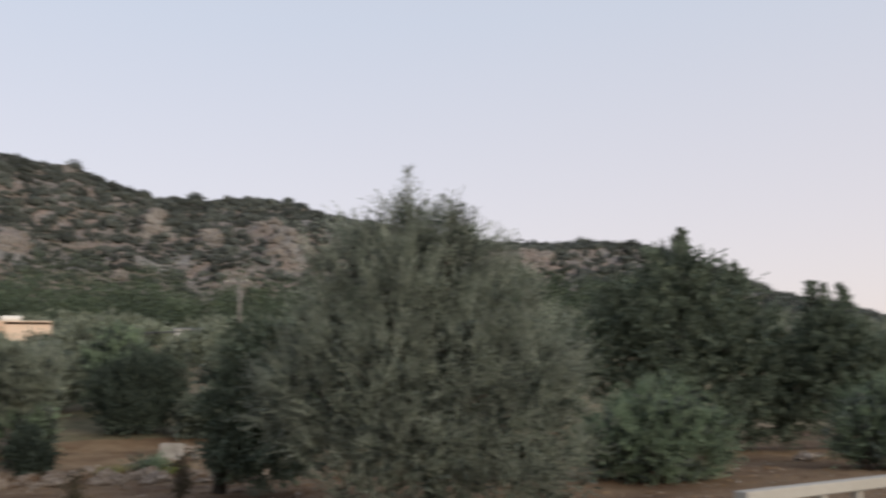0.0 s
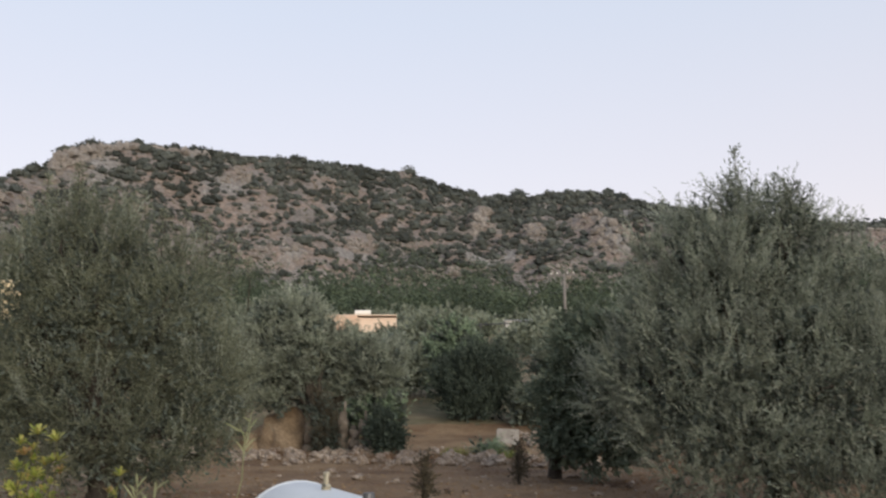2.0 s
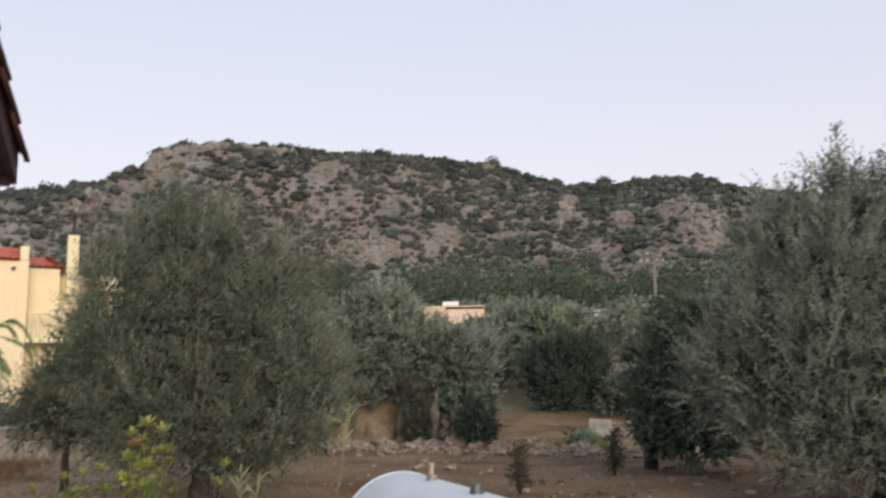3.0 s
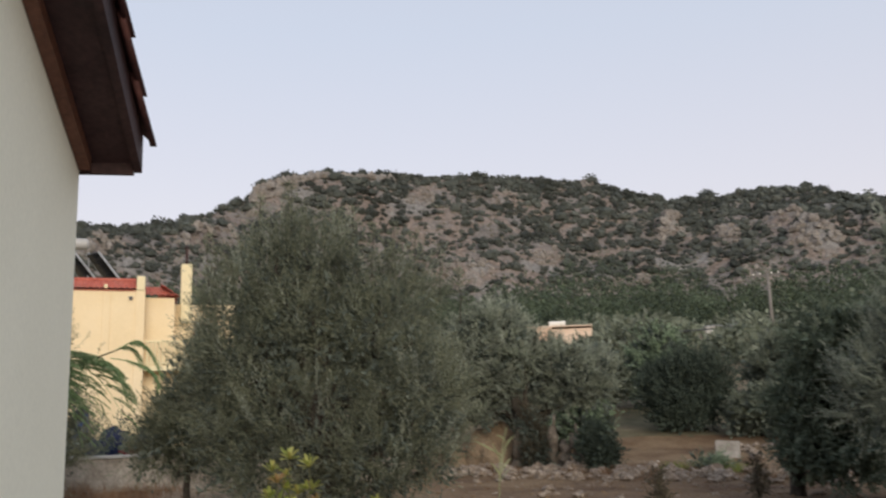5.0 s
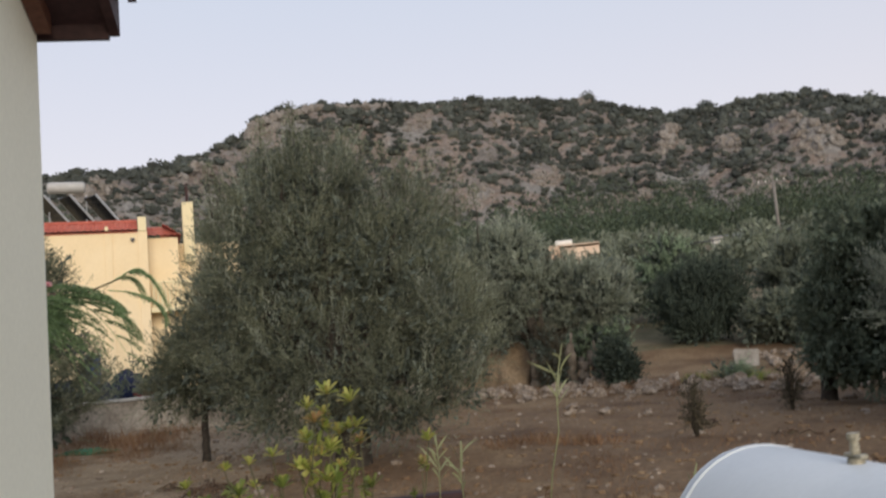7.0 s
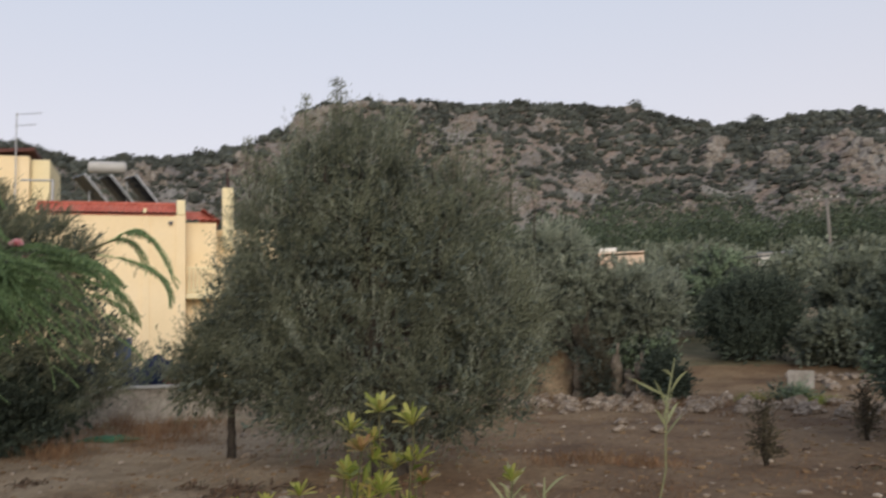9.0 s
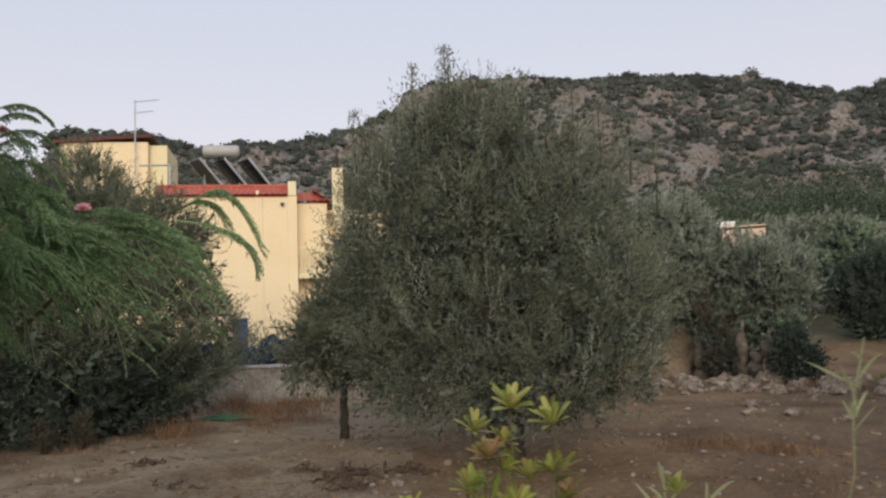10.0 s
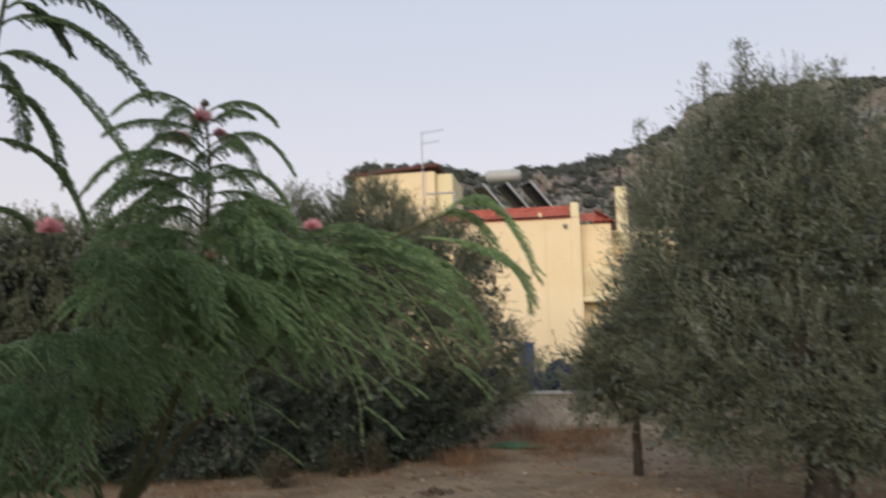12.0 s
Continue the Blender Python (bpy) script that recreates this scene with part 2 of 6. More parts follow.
def solid(name, geo, material, label="", category="", group="", kind="", smooth=False):
    """A thing that is one mesh."""
    return tagged(new(name, mesh_of(name, geo[0], geo[1], material, smooth)), label, category, group, kind)


def from_bm(bm):
    bm.verts.ensure_lookup_table()
    out = np.array([v.co[:] for v in bm.verts]), [[v.index for v in f.verts] for f in bm.faces]
    bm.free()
    return out


def box(a, b, bevel=0.0, turn=None, segments=1):
    """A box between two corners, its edges bevelled, turned by a matrix."""
    bm = bmesh.new()
    bmesh.ops.create_cube(bm, size=1)
    a, b = Vector(a), Vector(b)
    for v in bm.verts:
        v.co = [(a[i] + b[i]) / 2 + v.co[i] * (b[i] - a[i]) for i in range(3)]
    if bevel:
        bmesh.ops.bevel(bm, geom=bm.edges[:], offset=bevel, segments=segments, affect='EDGES')
    if turn is not None:
        bmesh.ops.transform(bm, matrix=turn, verts=bm.verts)
    bm.verts.index_update()
    return from_bm(bm)


def joined(*geos):
    V, F, n = [], [], 0
    for v, f in geos:
        V.append(np.asarray(v, float).reshape(-1, 3))
        F += [[i + n for i in face] for face in (f.tolist() if isinstance(f, np.ndarray) else f)]
        n += len(v)
    return np.concatenate(V), F


def tube(points, radii, sides=8, rough=0.0, cap=True):
    """A round bar along points, its radius running through radii."""
    P = np.asarray(points, float)
    R = np.interp(np.linspace(0, 1, len(P)), np.linspace(0, 1, len(np.atleast_1d(radii))), np.atleast_1d(radii))
    T = np.gradient(P, axis=0)
    T /= np.linalg.norm(T, axis=1, keepdims=True) + 1e-9
    ref = np.array([0.0, 0, 1]) if abs(T[0, 2]) < 0.9 else np.array([1.0, 0, 0])
    U = np.cross(T, ref)
    U /= np.linalg.norm(U, axis=1, keepdims=True) + 1e-9
    W = np.cross(T, U)
    ang = np.linspace(0, 2 * np.pi, sides, endpoint=False)
    rr = R[:, None] * (1 + rough * RNG.normal(size=(len(P), sides)))
    V = P[:, None] + rr[..., None] * (np.cos(ang)[None, :, None] * U[:, None] + np.sin(ang)[None, :, None] * W[:, None])
    F = [[i * sides + j, i * sides + (j + 1) % sides, (i + 1) * sides + (j + 1) % sides, (i + 1) * sides + j] for i in range(len(P) - 1) for j in range(sides)]
    if cap:
        F += [list(range(sides))[::-1], [(len(P) - 1) * sides + j for j in range(sides)]]
    return V.reshape(-1, 3), F


def bend(a, b, sag=0.0, n=6, wob=0.0):
    """Points from a to b, bowed upward by sag and shaken a little."""
    s = np.linspace(0, 1, n)[:, None]
    P = np.asarray(a, float) * (1 - s) + np.asarray(b, float) * s
    P[:, 2] += sag * 4 * (s * (1 - s))[:, 0]
    P[1:-1] += RNG.normal(size=(n - 2, 3)) * wob
    return P


def unit(A):
    return A / (np.linalg.norm(A, axis=-1, keepdims=True) + 1e-9)


def leaves(P, A, length, width, fold=0.15):
    """One folded lozenge a leaf: P its foot, A its way."""
    n = len(P)
    L = np.broadcast_to(np.asarray(length, float), n)[:, None]
    W = np.broadcast_to(np.asarray(width, float), n)[:, None]
    A = unit(A)
    S = unit(np.cross(A, RNG.normal(size=(n, 3))))
    N = np.cross(S, A)
    mid = P + A * L * 0.52 + N * L * fold * 0.3
    V = np.stack([P, mid + S * W / 2, P + A * L - N * L * fold, mid - S * W / 2], 1).reshape(-1, 3)
    return V, np.arange(4 * n).reshape(n, 4)


def stacked(*geos):
    """Joins geometries whose faces are arrays of the same kind."""
    off = np.cumsum([0] + [len(v) for v, _ in geos[:-1]])
    return np.concatenate([v for v, _ in geos]), np.concatenate([f + o for (_, f), o in zip(geos, off)])


def ball_points(n):
    return unit(RNG.normal(size=(n, 3)))


def spray_cloud(lobes, sprays, per, leaf, width, reach, up=0.5, inner=0.55, low=-9.0):
    """Leafy shoots over the outside of several rounded masses (x, y, z, rx, ry, rz)."""
    L = np.asarray(lobes, float)
    area = (L[:, 3] * L[:, 4] + L[:, 3] * L[:, 5] + L[:, 4] * L[:, 5])
    pick = RNG.choice(len(L), sprays, p=area / area.sum())
    d = ball_points(sprays)
    r = inner + (1.06 - inner) * RNG.random(sprays) ** 0.55 + 0.30 * RNG.random(sprays) * (RNG.random(sprays) < 0.2)
    ripple = 1 + 0.13 * np.sin(5 * d[:, 0] + 3 * L[pick, 0]) * np.sin(6 * d[:, 1] + L[pick, 1]) + 0.10 * np.sin(9 * d[:, 2] + 4 * d[:, 0])
    P = L[pick, :3] + d * L[pick, 3:] * (r * ripple)[:, None]
    keep = P[:, 2] > low
    P, d = P[keep], d[keep]
    n = len(P)
    A = unit(d + np.array([0, 0, up]) + 0.55 * RNG.normal(size=(n, 3)))
    s = np.linspace(0.05, 1, per)[None, :, None]
    R = reach * (0.5 + RNG.random((n, 1, 1)))
    Q = P[:, None] + A[:, None] * R * s
    B = unit(A[:, None] * 0.95 + 0.6 * RNG.normal(size=(n, per, 3)))
    sizes = 0.7 + 0.6 * RNG.random(n * per)
    return leaves(Q.reshape(-1, 3), B.reshape(-1, 3), leaf * sizes, width * sizes)


def clump_crown(lobes, shoots, per, leaf, width, reach, up=0.8, low=0.15, bunch=13, loose=0.45):
    """A crown of leafy bunches: each bunch is a sheaf of shoots that spring from one twig on the outside of a rounded mass,
    with gaps between the bunches through which the dark inside shows."""
    L = np.asarray(lobes, float)
    area = L[:, 3] * L[:, 4] + L[:, 3] * L[:, 5] + L[:, 4] * L[:, 5]
    want = max(12, shoots // bunch)
    C, D = [], []
    tries = 0
    gap = 0.62 * math.sqrt(4.2 * area.sum() / want)
    while len(C) < want and tries < 40 * want:
        tries += 1
        if tries % (6 * want) == 0:
            gap *= 0.86
        k = RNG.choice(len(L), p=area / area.sum())
        d = ball_points(1)[0]
        p = L[k, :3] + d * L[k, 3:] * RNG.uniform(0.80, 1.0)
        if p[2] < low or (((p - L[:, :3]) / L[:, 3:]) ** 2).sum(1).min() < 0.60:
            continue
        if C and np.min(np.sum((np.array(C) - p) ** 2, 1)) < gap * gap:
            continue
        C.append(p)
        D.append(unit(d / L[k, 3:]))
    C, D = np.array(C), np.array(D)
    size = RNG.uniform(0.65, 1.35, len(C))
    pick = np.repeat(np.arange(len(C)), np.maximum(4, (bunch * size ** 1.5).astype(int)))
    n = len(pick)
    A = unit(D[pick] * 0.95 + np.array([0, 0, up]) + loose * RNG.normal(size=(n, 3)))
    P = C[pick] + RNG.normal(size=(n, 3)) * (0.16 * reach * size[pick])[:, None] - D[pick] * reach * 0.35
    R = (reach * size[pick] * RNG.uniform(0.55, 1.35, n))[:, None, None]
    s = np.linspace(0.08, 1, per)[None, :, None]
    Q = P[:, None] + A[:, None] * R * s
    Q[..., 2] -= 0.12 * (R[..., 0] * s[..., 0]) ** 2
    B = unit(A[:, None] * 1.0 + 0.52 * RNG.normal(size=(n, per, 3)))
    z = 0.75 + 0.5 * RNG.random(n * per)
    return leaves(Q.reshape(-1, 3), B.reshape(-1, 3), leaf * z, width * z)


def blob(seed, sub=2, rough=0.25):
    """A lumpy closed mass of unit size."""
    bm = bmesh.new()
    bmesh.ops.create_icosphere(bm, subdivisions=sub, radius=1)
    rng = np.random.default_rng(seed)
    off = Vector(rng.random(3) * 50)
    for v in bm.verts:
        v.co *= 1 + rough * noise.noise(v.co * 1.7 + off) * 1.6 + rough * 0.5 * (rng.random() - 0.5)
    bm.verts.index_update()
    V, F = from_bm(bm)
    return V, np.array(F)


def scattered(templates, P, S, spin=True):
    """Many copies of lumpy masses in one geometry: P places, S sizes (n, 3)."""
    V, F, n = [], [], 0
    for i, (p, s) in enumerate(zip(P, S)):
        v, f = templates[i % len(templates)]
        a = RNG.random() * 6.283 if spin else 0
        c, k = math.cos(a), math.sin(a)
        w = v @ np.array([[c, k, 0], [-k, c, 0], [0, 0, 1]]) * s + p
        V.append(w)
        F.append(f + n)
        n += len(v)
    return np.concatenate(V), np.concatenate(F)


def moved(geo, m):
    V = np.asarray(geo[0], float)
    R = np.array(m.to_3x3())
    return V @ R.T + np.array(m.translation), geo[1]


# ---- ground and hills ----
SKYLINE = [(-180, 1.5), (-60, 2.0), (-40, 3.0), (-25.6, 4.1), (-20.2, 5.7), (-16, 7.7), (-12.4, 9.2), (-9.5, 9.6), (-3.7, 9.75), (2, 10.7), (7.4, 11.7), (10, 12.6), (13.4, 12.95),
           (16, 12.7), (18.9, 12.75), (21, 13.5), (23.75, 14.35), (30, 15.0), (36, 15.25), (41, 15.35), (43.5, 15.1), (45.2, 14.55), (46.2, 13.6), (48.6, 12.7),
           (50.4, 12.2), (53, 11.8), (58.6, 11.3), (61.2, 12.1), (65.5, 12.3), (66.7, 11.8), (67.8, 9.6), (69.5, 7.0), (74, 5.2), (85, 4), (110, 3), (180, 1.5)]
RIDGE = [(-180, 600), (-40, 620), (-26, 600), (-10, 540), (7, 480), (13, 490), (19, 470), (24, 462), (30, 430), (41, 400), (45, 380), (50, 330), (58, 300), (64, 280), (75, 330), (110, 600), (180, 600)]
GENTLE = [(0, 0), (36.5, 0.0), (41, 0.35), (46, 1.0), (70, 4.6), (100, 8.6), (150, 14), (180, 18)]


def fbm(x, y, s, octaves=4):
    p = Vector((x / s, y / s, 0.3))
    return noise.fractal(p, 1.0, 2.0, octaves)


def foot_of(az, ridge):
    """How far off the hill begins to climb."""
    return ridge * float(np.interp(az, [-30, -10, 10, 20, 34, 48, 60], [0.62, 0.60, 0.63, 0.66, 0.68, 0.70, 0.72]))


def at_hill(az, s, side=0.0):
    """A place on the hillside: s runs from the foot (0) to the crest (1)."""
    ridge = float(np.interp(az, *zip(*RIDGE)))
    foot = foot_of(az, ridge)
    r = foot + (ridge - foot) * s + side
    return -r * math.sin(radians(az)), r * math.cos(radians(az)), r


# bare rock faces that stand out of the slope: azimuth, share of the climb, half width in degrees, height in metres
FACES = [(43.4, 0.80, 2.6, 9.0), (38.6, 0.86, 2.0, 6.0), (18.9, 0.52, 0.9, 7.5), (15.6, 0.42, 0.9, 3.5), (10.4, 0.34, 1.6, 6.0), (32.4, 0.22, 2.4, 3.2), (24.0, 0.93, 1.0, 2.6), (12.2, 0.46, 1.2, 4.0),
         (27.0, 0.30, 1.2, 2.6), (48.6, 0.55, 1.8, 4.0), (20.6, 0.16, 1.4, 3.0), (29.5, 0.72, 1.3, 2.6), (6.6, 0.50, 1.2, 4.0), (35.0, 0.62, 1.0, 3.0), (55.0, 0.5, 1.6, 3.0), (-5.0, 0.55, 2.0, 4.0), (14.0, 0.16, 1.3, 3.0)]


def height(x, y):
    """The lie of the land: a level field, a gentle grove slope, then the rocky hills."""
    r = math.hypot(x, y)
    az = math.degrees(math.atan2(-x, y))
    side = np.interp(az, [-60, -27, -13, 72, 95], [0.2, 0.55, 1, 1, 0.2])
    if r <= 165:
        z = np.interp(r, *zip(*GENTLE)) * side
    else:
        ridge = np.interp(az, *zip(*RIDGE))
        top = 2 + ridge * math.tan(radians(np.interp(az, *zip(*SKYLINE))))
        foot = foot_of(az, ridge)
        z0 = min(foot * 0.098 * side, top - 4)
        if r < foot:
            z = np.interp(r, [165, foot], [np.interp(165, *zip(*GENTLE)) * side, z0])
        else:
            s = min(1.0, (r - foot) / (ridge - foot))
            z = z0 + (top - z0) * (0.70 * s + 0.30 * math.sin(s * math.pi / 2))
            if r > ridge:
                z = max(top - (r - ridge) * 0.25, -5)
            rug = min(1, (r - foot) / 25) * (1 - 0.85 * min(1, max(0, (s - 0.72) / 0.28)))
            z += rug * (6.5 * fbm(x, y, 62, 5) - 3.2 * abs(fbm(x + 300, y, 30, 3)))
            # worn ledges: the beds of limestone run nearly level round the hill
            bed = z * 0.30 + 2.2 * fbm(x - 90, y + 40, 70, 2)
            z += rug * 1.5 * (bed - math.floor(bed)) ** 3 * (0.4 + fbm(x + 50, y - 20, 40, 2))
            for fa, fs, fw, fh in FACES:
                u = (az - fa) / fw
                if abs(u) < 1 and abs(s - fs) < 0.2:
                    lift = (1 - u * u) * min(1, max(0, (s - fs) / 0.02 + 0.5 + 0.8 * fbm(x, y, 9, 2)))
                    z += fh * lift * min(1, max(0, (fs + 0.2 - s) / 0.16)) * (1 + 0.25 * fbm(x, y, 5, 2))
            z += 0.7 * fbm(x, y, 12, 3) * min(1, s * 3) * (1 - 0.6 * max(0, s - 0.7) / 0.3)
            if r <= ridge:
                z = min(z, 2 + r * math.tan(radians(np.interp(az, *zip(*SKYLINE)))) - 0.25 * (ridge - r) ** 0.5)
    if r < 60:
        z += 0.10 * fbm(x, y, 3.0, 4) + 0.03 * fbm(x, y, 0.7, 2)
    return z


def build_ground():
    azs = np.concatenate([np.arange(-180, -44, 6), np.arange(-44, 84, 0.34), np.arange(84, 180, 6)])
    rs = np.concatenate([[0.4], np.arange(1, 46, 0.55), np.geomspace(46, 165, 42)[1:], np.arange(168, 540, 2.6), np.geomspace(546, 700, 16), np.geomspace(740, 4500, 8)])
    V = np.array([(-r * math.sin(radians(a)), r * math.cos(radians(a)), height(-r * math.sin(radians(a)), r * math.cos(radians(a)))) for r in rs for a in azs])
    n, k = len(rs), len(azs)
    i, j = np.meshgrid(np.arange(n - 1), np.arange(k), indexing="ij")
    F = np.stack([i * k + j, i * k + (j + 1) % k, (i + 1) * k + (j + 1) % k, (i + 1) * k + j], -1).reshape(-1, 4)[:, ::-1]
    me = mesh_of("ground", V, F, SOIL, True)
    me.materials.append(GROVE)
    me.materials.append(HILLSIDE)
    me.materials.append(DARK_SOIL)
    me.materials.append(STRAW)
    rad = np.repeat((rs[:-1] + rs[1:]) / 2, k)
    ripple = np.array([10 * fbm(V[f[0]][0], V[f[0]][1], 14, 2) for f in F])
    turn = np.tile(azs, n - 1)
    # field on the right gets the darker soil colour, tree shade included
    dark_soil = (rad > 12) & (rad < 31 + ripple * 0.3) & (turn < 27 + ripple * 1.2) & (turn > -40)
    straw = ~dark_soil & (rad < 40) & (turn > 42 + ripple * 1.5)
    me.polygons.foreach_set("material_index", np.where(straw, 4, 0).astype(np.int32) + np.where(dark_soil, 3, 0).astype(np.int32) + np.where(dark_soil | straw, 0, 1).astype(np.int32) * ((rad + ripple * 0.5 > 44).astype(np.int32) + (rad + 3 * ripple > 230)).astype(np.int32))
    return tagged(new("ground", me), "dry brown soil rising into scrubby limestone hills", "ground", kind="structure")


build_ground()


def shrub_templates(count, cards):
    """Rounded evergreen shrubs of unit size: a lumpy heart in a coat of leafy twigs."""
    out = []
    for i in range(count):
        v, f = blob(200 + i, 1, 0.38)
        v = v * np.array([0.88, 0.88, 0.82])
        d = ball_points(cards)
        d[:, 2] = np.abs(d[:, 2]) * 1.1 - 0.25
        lv, lf = leaves(d * RNG.uniform(0.74, 1.0, (cards, 1)), unit(d + 0.9 * RNG.normal(size=(cards, 3))), RNG.uniform(0.3, 0.52, cards), 0.30, 0.1)
        tri = np.concatenate([lf[:, [0, 1, 2]], lf[:, [0, 2, 3]]])
        out.append((np.concatenate([v, lv]), np.concatenate([f, tri + len(v)])))
    return out


def bare(az, s):
    """How bare the slope is there: rock faces, worn patches and screes."""
    q = 0.0
    for fa, fs, fw, fh in FACES:
        u, w = (az - fa) / (fw * 1.05), (s - fs) / (0.035 + 0.011 * fh)
        if u * u + w * w < 1:
            q = max(q, 1.0 * (1 - (u * u + w * w) ** 2))
    for fa, fs, fw, fh in ((34.5, 0.80, 1.3, 0.07), (31.6, 0.92, 1.6, 0.05), (24.5, 0.28, 1.2, 0.07), (16.8, 0.12, 1.5, 0.09), (10.4, 0.12, 1.5, 0.08), (33.6, 0.10, 1.8, 0.06), (19.5, 0.36, 0.8, 0.16), (28.6, 0.80, 1.2, 0.05),
                           (47.6, 0.72, 1.8, 0.20), (53.0, 0.55, 2.6, 0.16), (9.0, 0.22, 1.2, 0.05), (-7.0, 0.35, 2.2, 0.15)):
        u, w = (az - fa) / fw, (s - fs) / fh
        if u * u + w * w < 1:
            q = max(q, 0.6)
    return q


def build_hill_scrub():
    """Round dark shrubs all over the hills, thick in the folds and thin on the bare rock."""
    P, S, cells = [], [], {}
    rng = np.random.default_rng(3)
    tries = 0
    while len(P) < 8800 and tries < 60000:
        tries += 1
        az, s = rng.uniform(-28, 68), rng.random() ** 0.9 * 0.985
        x, y, r = at_hill(az, s)
        dense = 1.05 + 0.65 * fbm(x + 500, y, 42, 3) + 0.5 * max(0, 0.16 - s) / 0.16 - bare(az, s)
        if 2 < az < 20 and s > 0.60:
            dense += 0.5
        if rng.random() > dense:
            continue
        h = r / 400 * min(3.3, 0.97 * math.exp(rng.normal() * 0.40 + 0.38)) * (1.15 if s > 0.8 else 1)
        key = (int(az / 0.42), int(s * 60))
        near = [q for i in (-1, 0, 1) for j in (-1, 0, 1) for q in cells.get((key[0] + i, key[1] + j), ())]
        if any(math.hypot(x - q[0], y - q[1]) < 0.46 * (h + q[2]) for q in near):
            continue
        cells.setdefault(key, []).append((x, y, h))
        P.append((x, y, height(x, y) + h * rng.uniform(0.30, 0.5)))
        S.append((h * rng.uniform(0.85, 1.3), h * rng.uniform(0.85, 1.3), h * rng.uniform(0.72, 1.0)))
    solid("hill_scrub", scattered(shrub_templates(9, 26), P, S), SCRUB_LEAF, "dark green shrubs dotting the rocky hillside", "shrubs", kind="stuff")
    # low grey tufts between them
    P, S = [], []
    for _ in range(5200):
        az, s = rng.uniform(-20, 67), rng.random() * 0.97
        x, y, r = at_hill(az, s)
        h = rng.uniform(0.25, 0.6) * r / 400
        if rng.random() < 0.75 * bare(az, s):
            continue
        P.append((x, y, height(x, y) + h * 0.3))
        S.append((h * 1.3, h * 1.3, h * 0.9))
    solid("hill_tufts", scattered([blob(230 + i, 1, 0.4) for i in range(4)], P, S), TUFT_LEAF, "low grey-green tufts between the shrubs", "shrubs", kind="stuff")
    # the loose row of taller shrubs along the crest
    P, S = [], []
    az = -26.0
    while az < 67:
        az += rng.choice((0.16, 0.3, 0.5, 0.8, 1.2))
        x, y, r = at_hill(az, 1.0, -rng.uniform(0, 5))
        h = rng.uniform(0.55, 1.35) * r / 400 * (1.25 if 44 < az < 56 and rng.random() < 0.5 else 1)
        P.append((x, y, height(x, y) + h * 0.55))
        S.append((h * rng.uniform(0.9, 1.6), h * rng.uniform(0.9, 1.6), h * rng.uniform(0.65, 0.95)))
    solid("crest_shrubs", scattered(shrub_templates(7, 44), P, S), SCRUB_LEAF, "dark shrubs standing along the crest of the hill", "shrubs", kind="stuff")


def build_hill_rocks():
    """Pale ledges and outcrops of limestone: blocks along the faces and loose ones on the slope."""
    P, S = [], []
    rng = np.random.default_rng(5)
    for fa, fs, fw, fh in FACES:
        for _ in range(int(34 * fw * fh / 4)):
            az, s = fa + fw * rng.uniform(-0.95, 0.95), fs + rng.uniform(-0.02, 0.05)
            x, y, r = at_hill(az, s)
            h = rng.uniform(0.6, 1.7) * (0.6 + fh / 12)
            P.append((x, y, height(x, y) + h * 0.05))
            S.append((h * rng.uniform(0.8, 1.6), h * rng.uniform(0.7, 1.3), h * rng.uniform(0.7, 1.3)))
    while len(P) < 1900:
        az, s = rng.uniform(-14, 62), rng.random() * 0.96
        x, y, r = at_hill(az, s)
        if rng.random() > 0.25 + 0.8 * fbm(x - 200, y + 77, 40, 3) + 0.4 * bare(az, s):
            continue
        h = rng.uniform(0.35, 1.1) * r / 400
        P.append((x, y, height(x, y) + h * 0.1))
        S.append((h * rng.uniform(1.0, 2.2), h * rng.uniform(1.0, 1.8), h * rng.uniform(0.6, 1.1)))
    solid("hill_outcrops", scattered([blob(40 + i, 1, 0.5) for i in range(8)], P, S), CRAG, "pale limestone ledges on the hillside", "rocks", kind="stuff")
    # the flat-topped block of masonry at the end of the crest
    x, y, r = at_hill(23.7, 0.985)
    z = height(x, y)
    solid("crest_ruin", moved(joined(box((-4.2, -1.5, -2.0), (3.8, 1.5, 2.0), 0.25), box((-9.0, -1.2, -2.0), (-4.25, 1.3, 1.3), 0.25)), pose(x, y, z, 0, 0, 24)), CRAG, "low pale stone ruin on the crest of the hill", "ruin")


build_hill_scrub()
build_hill_rocks()


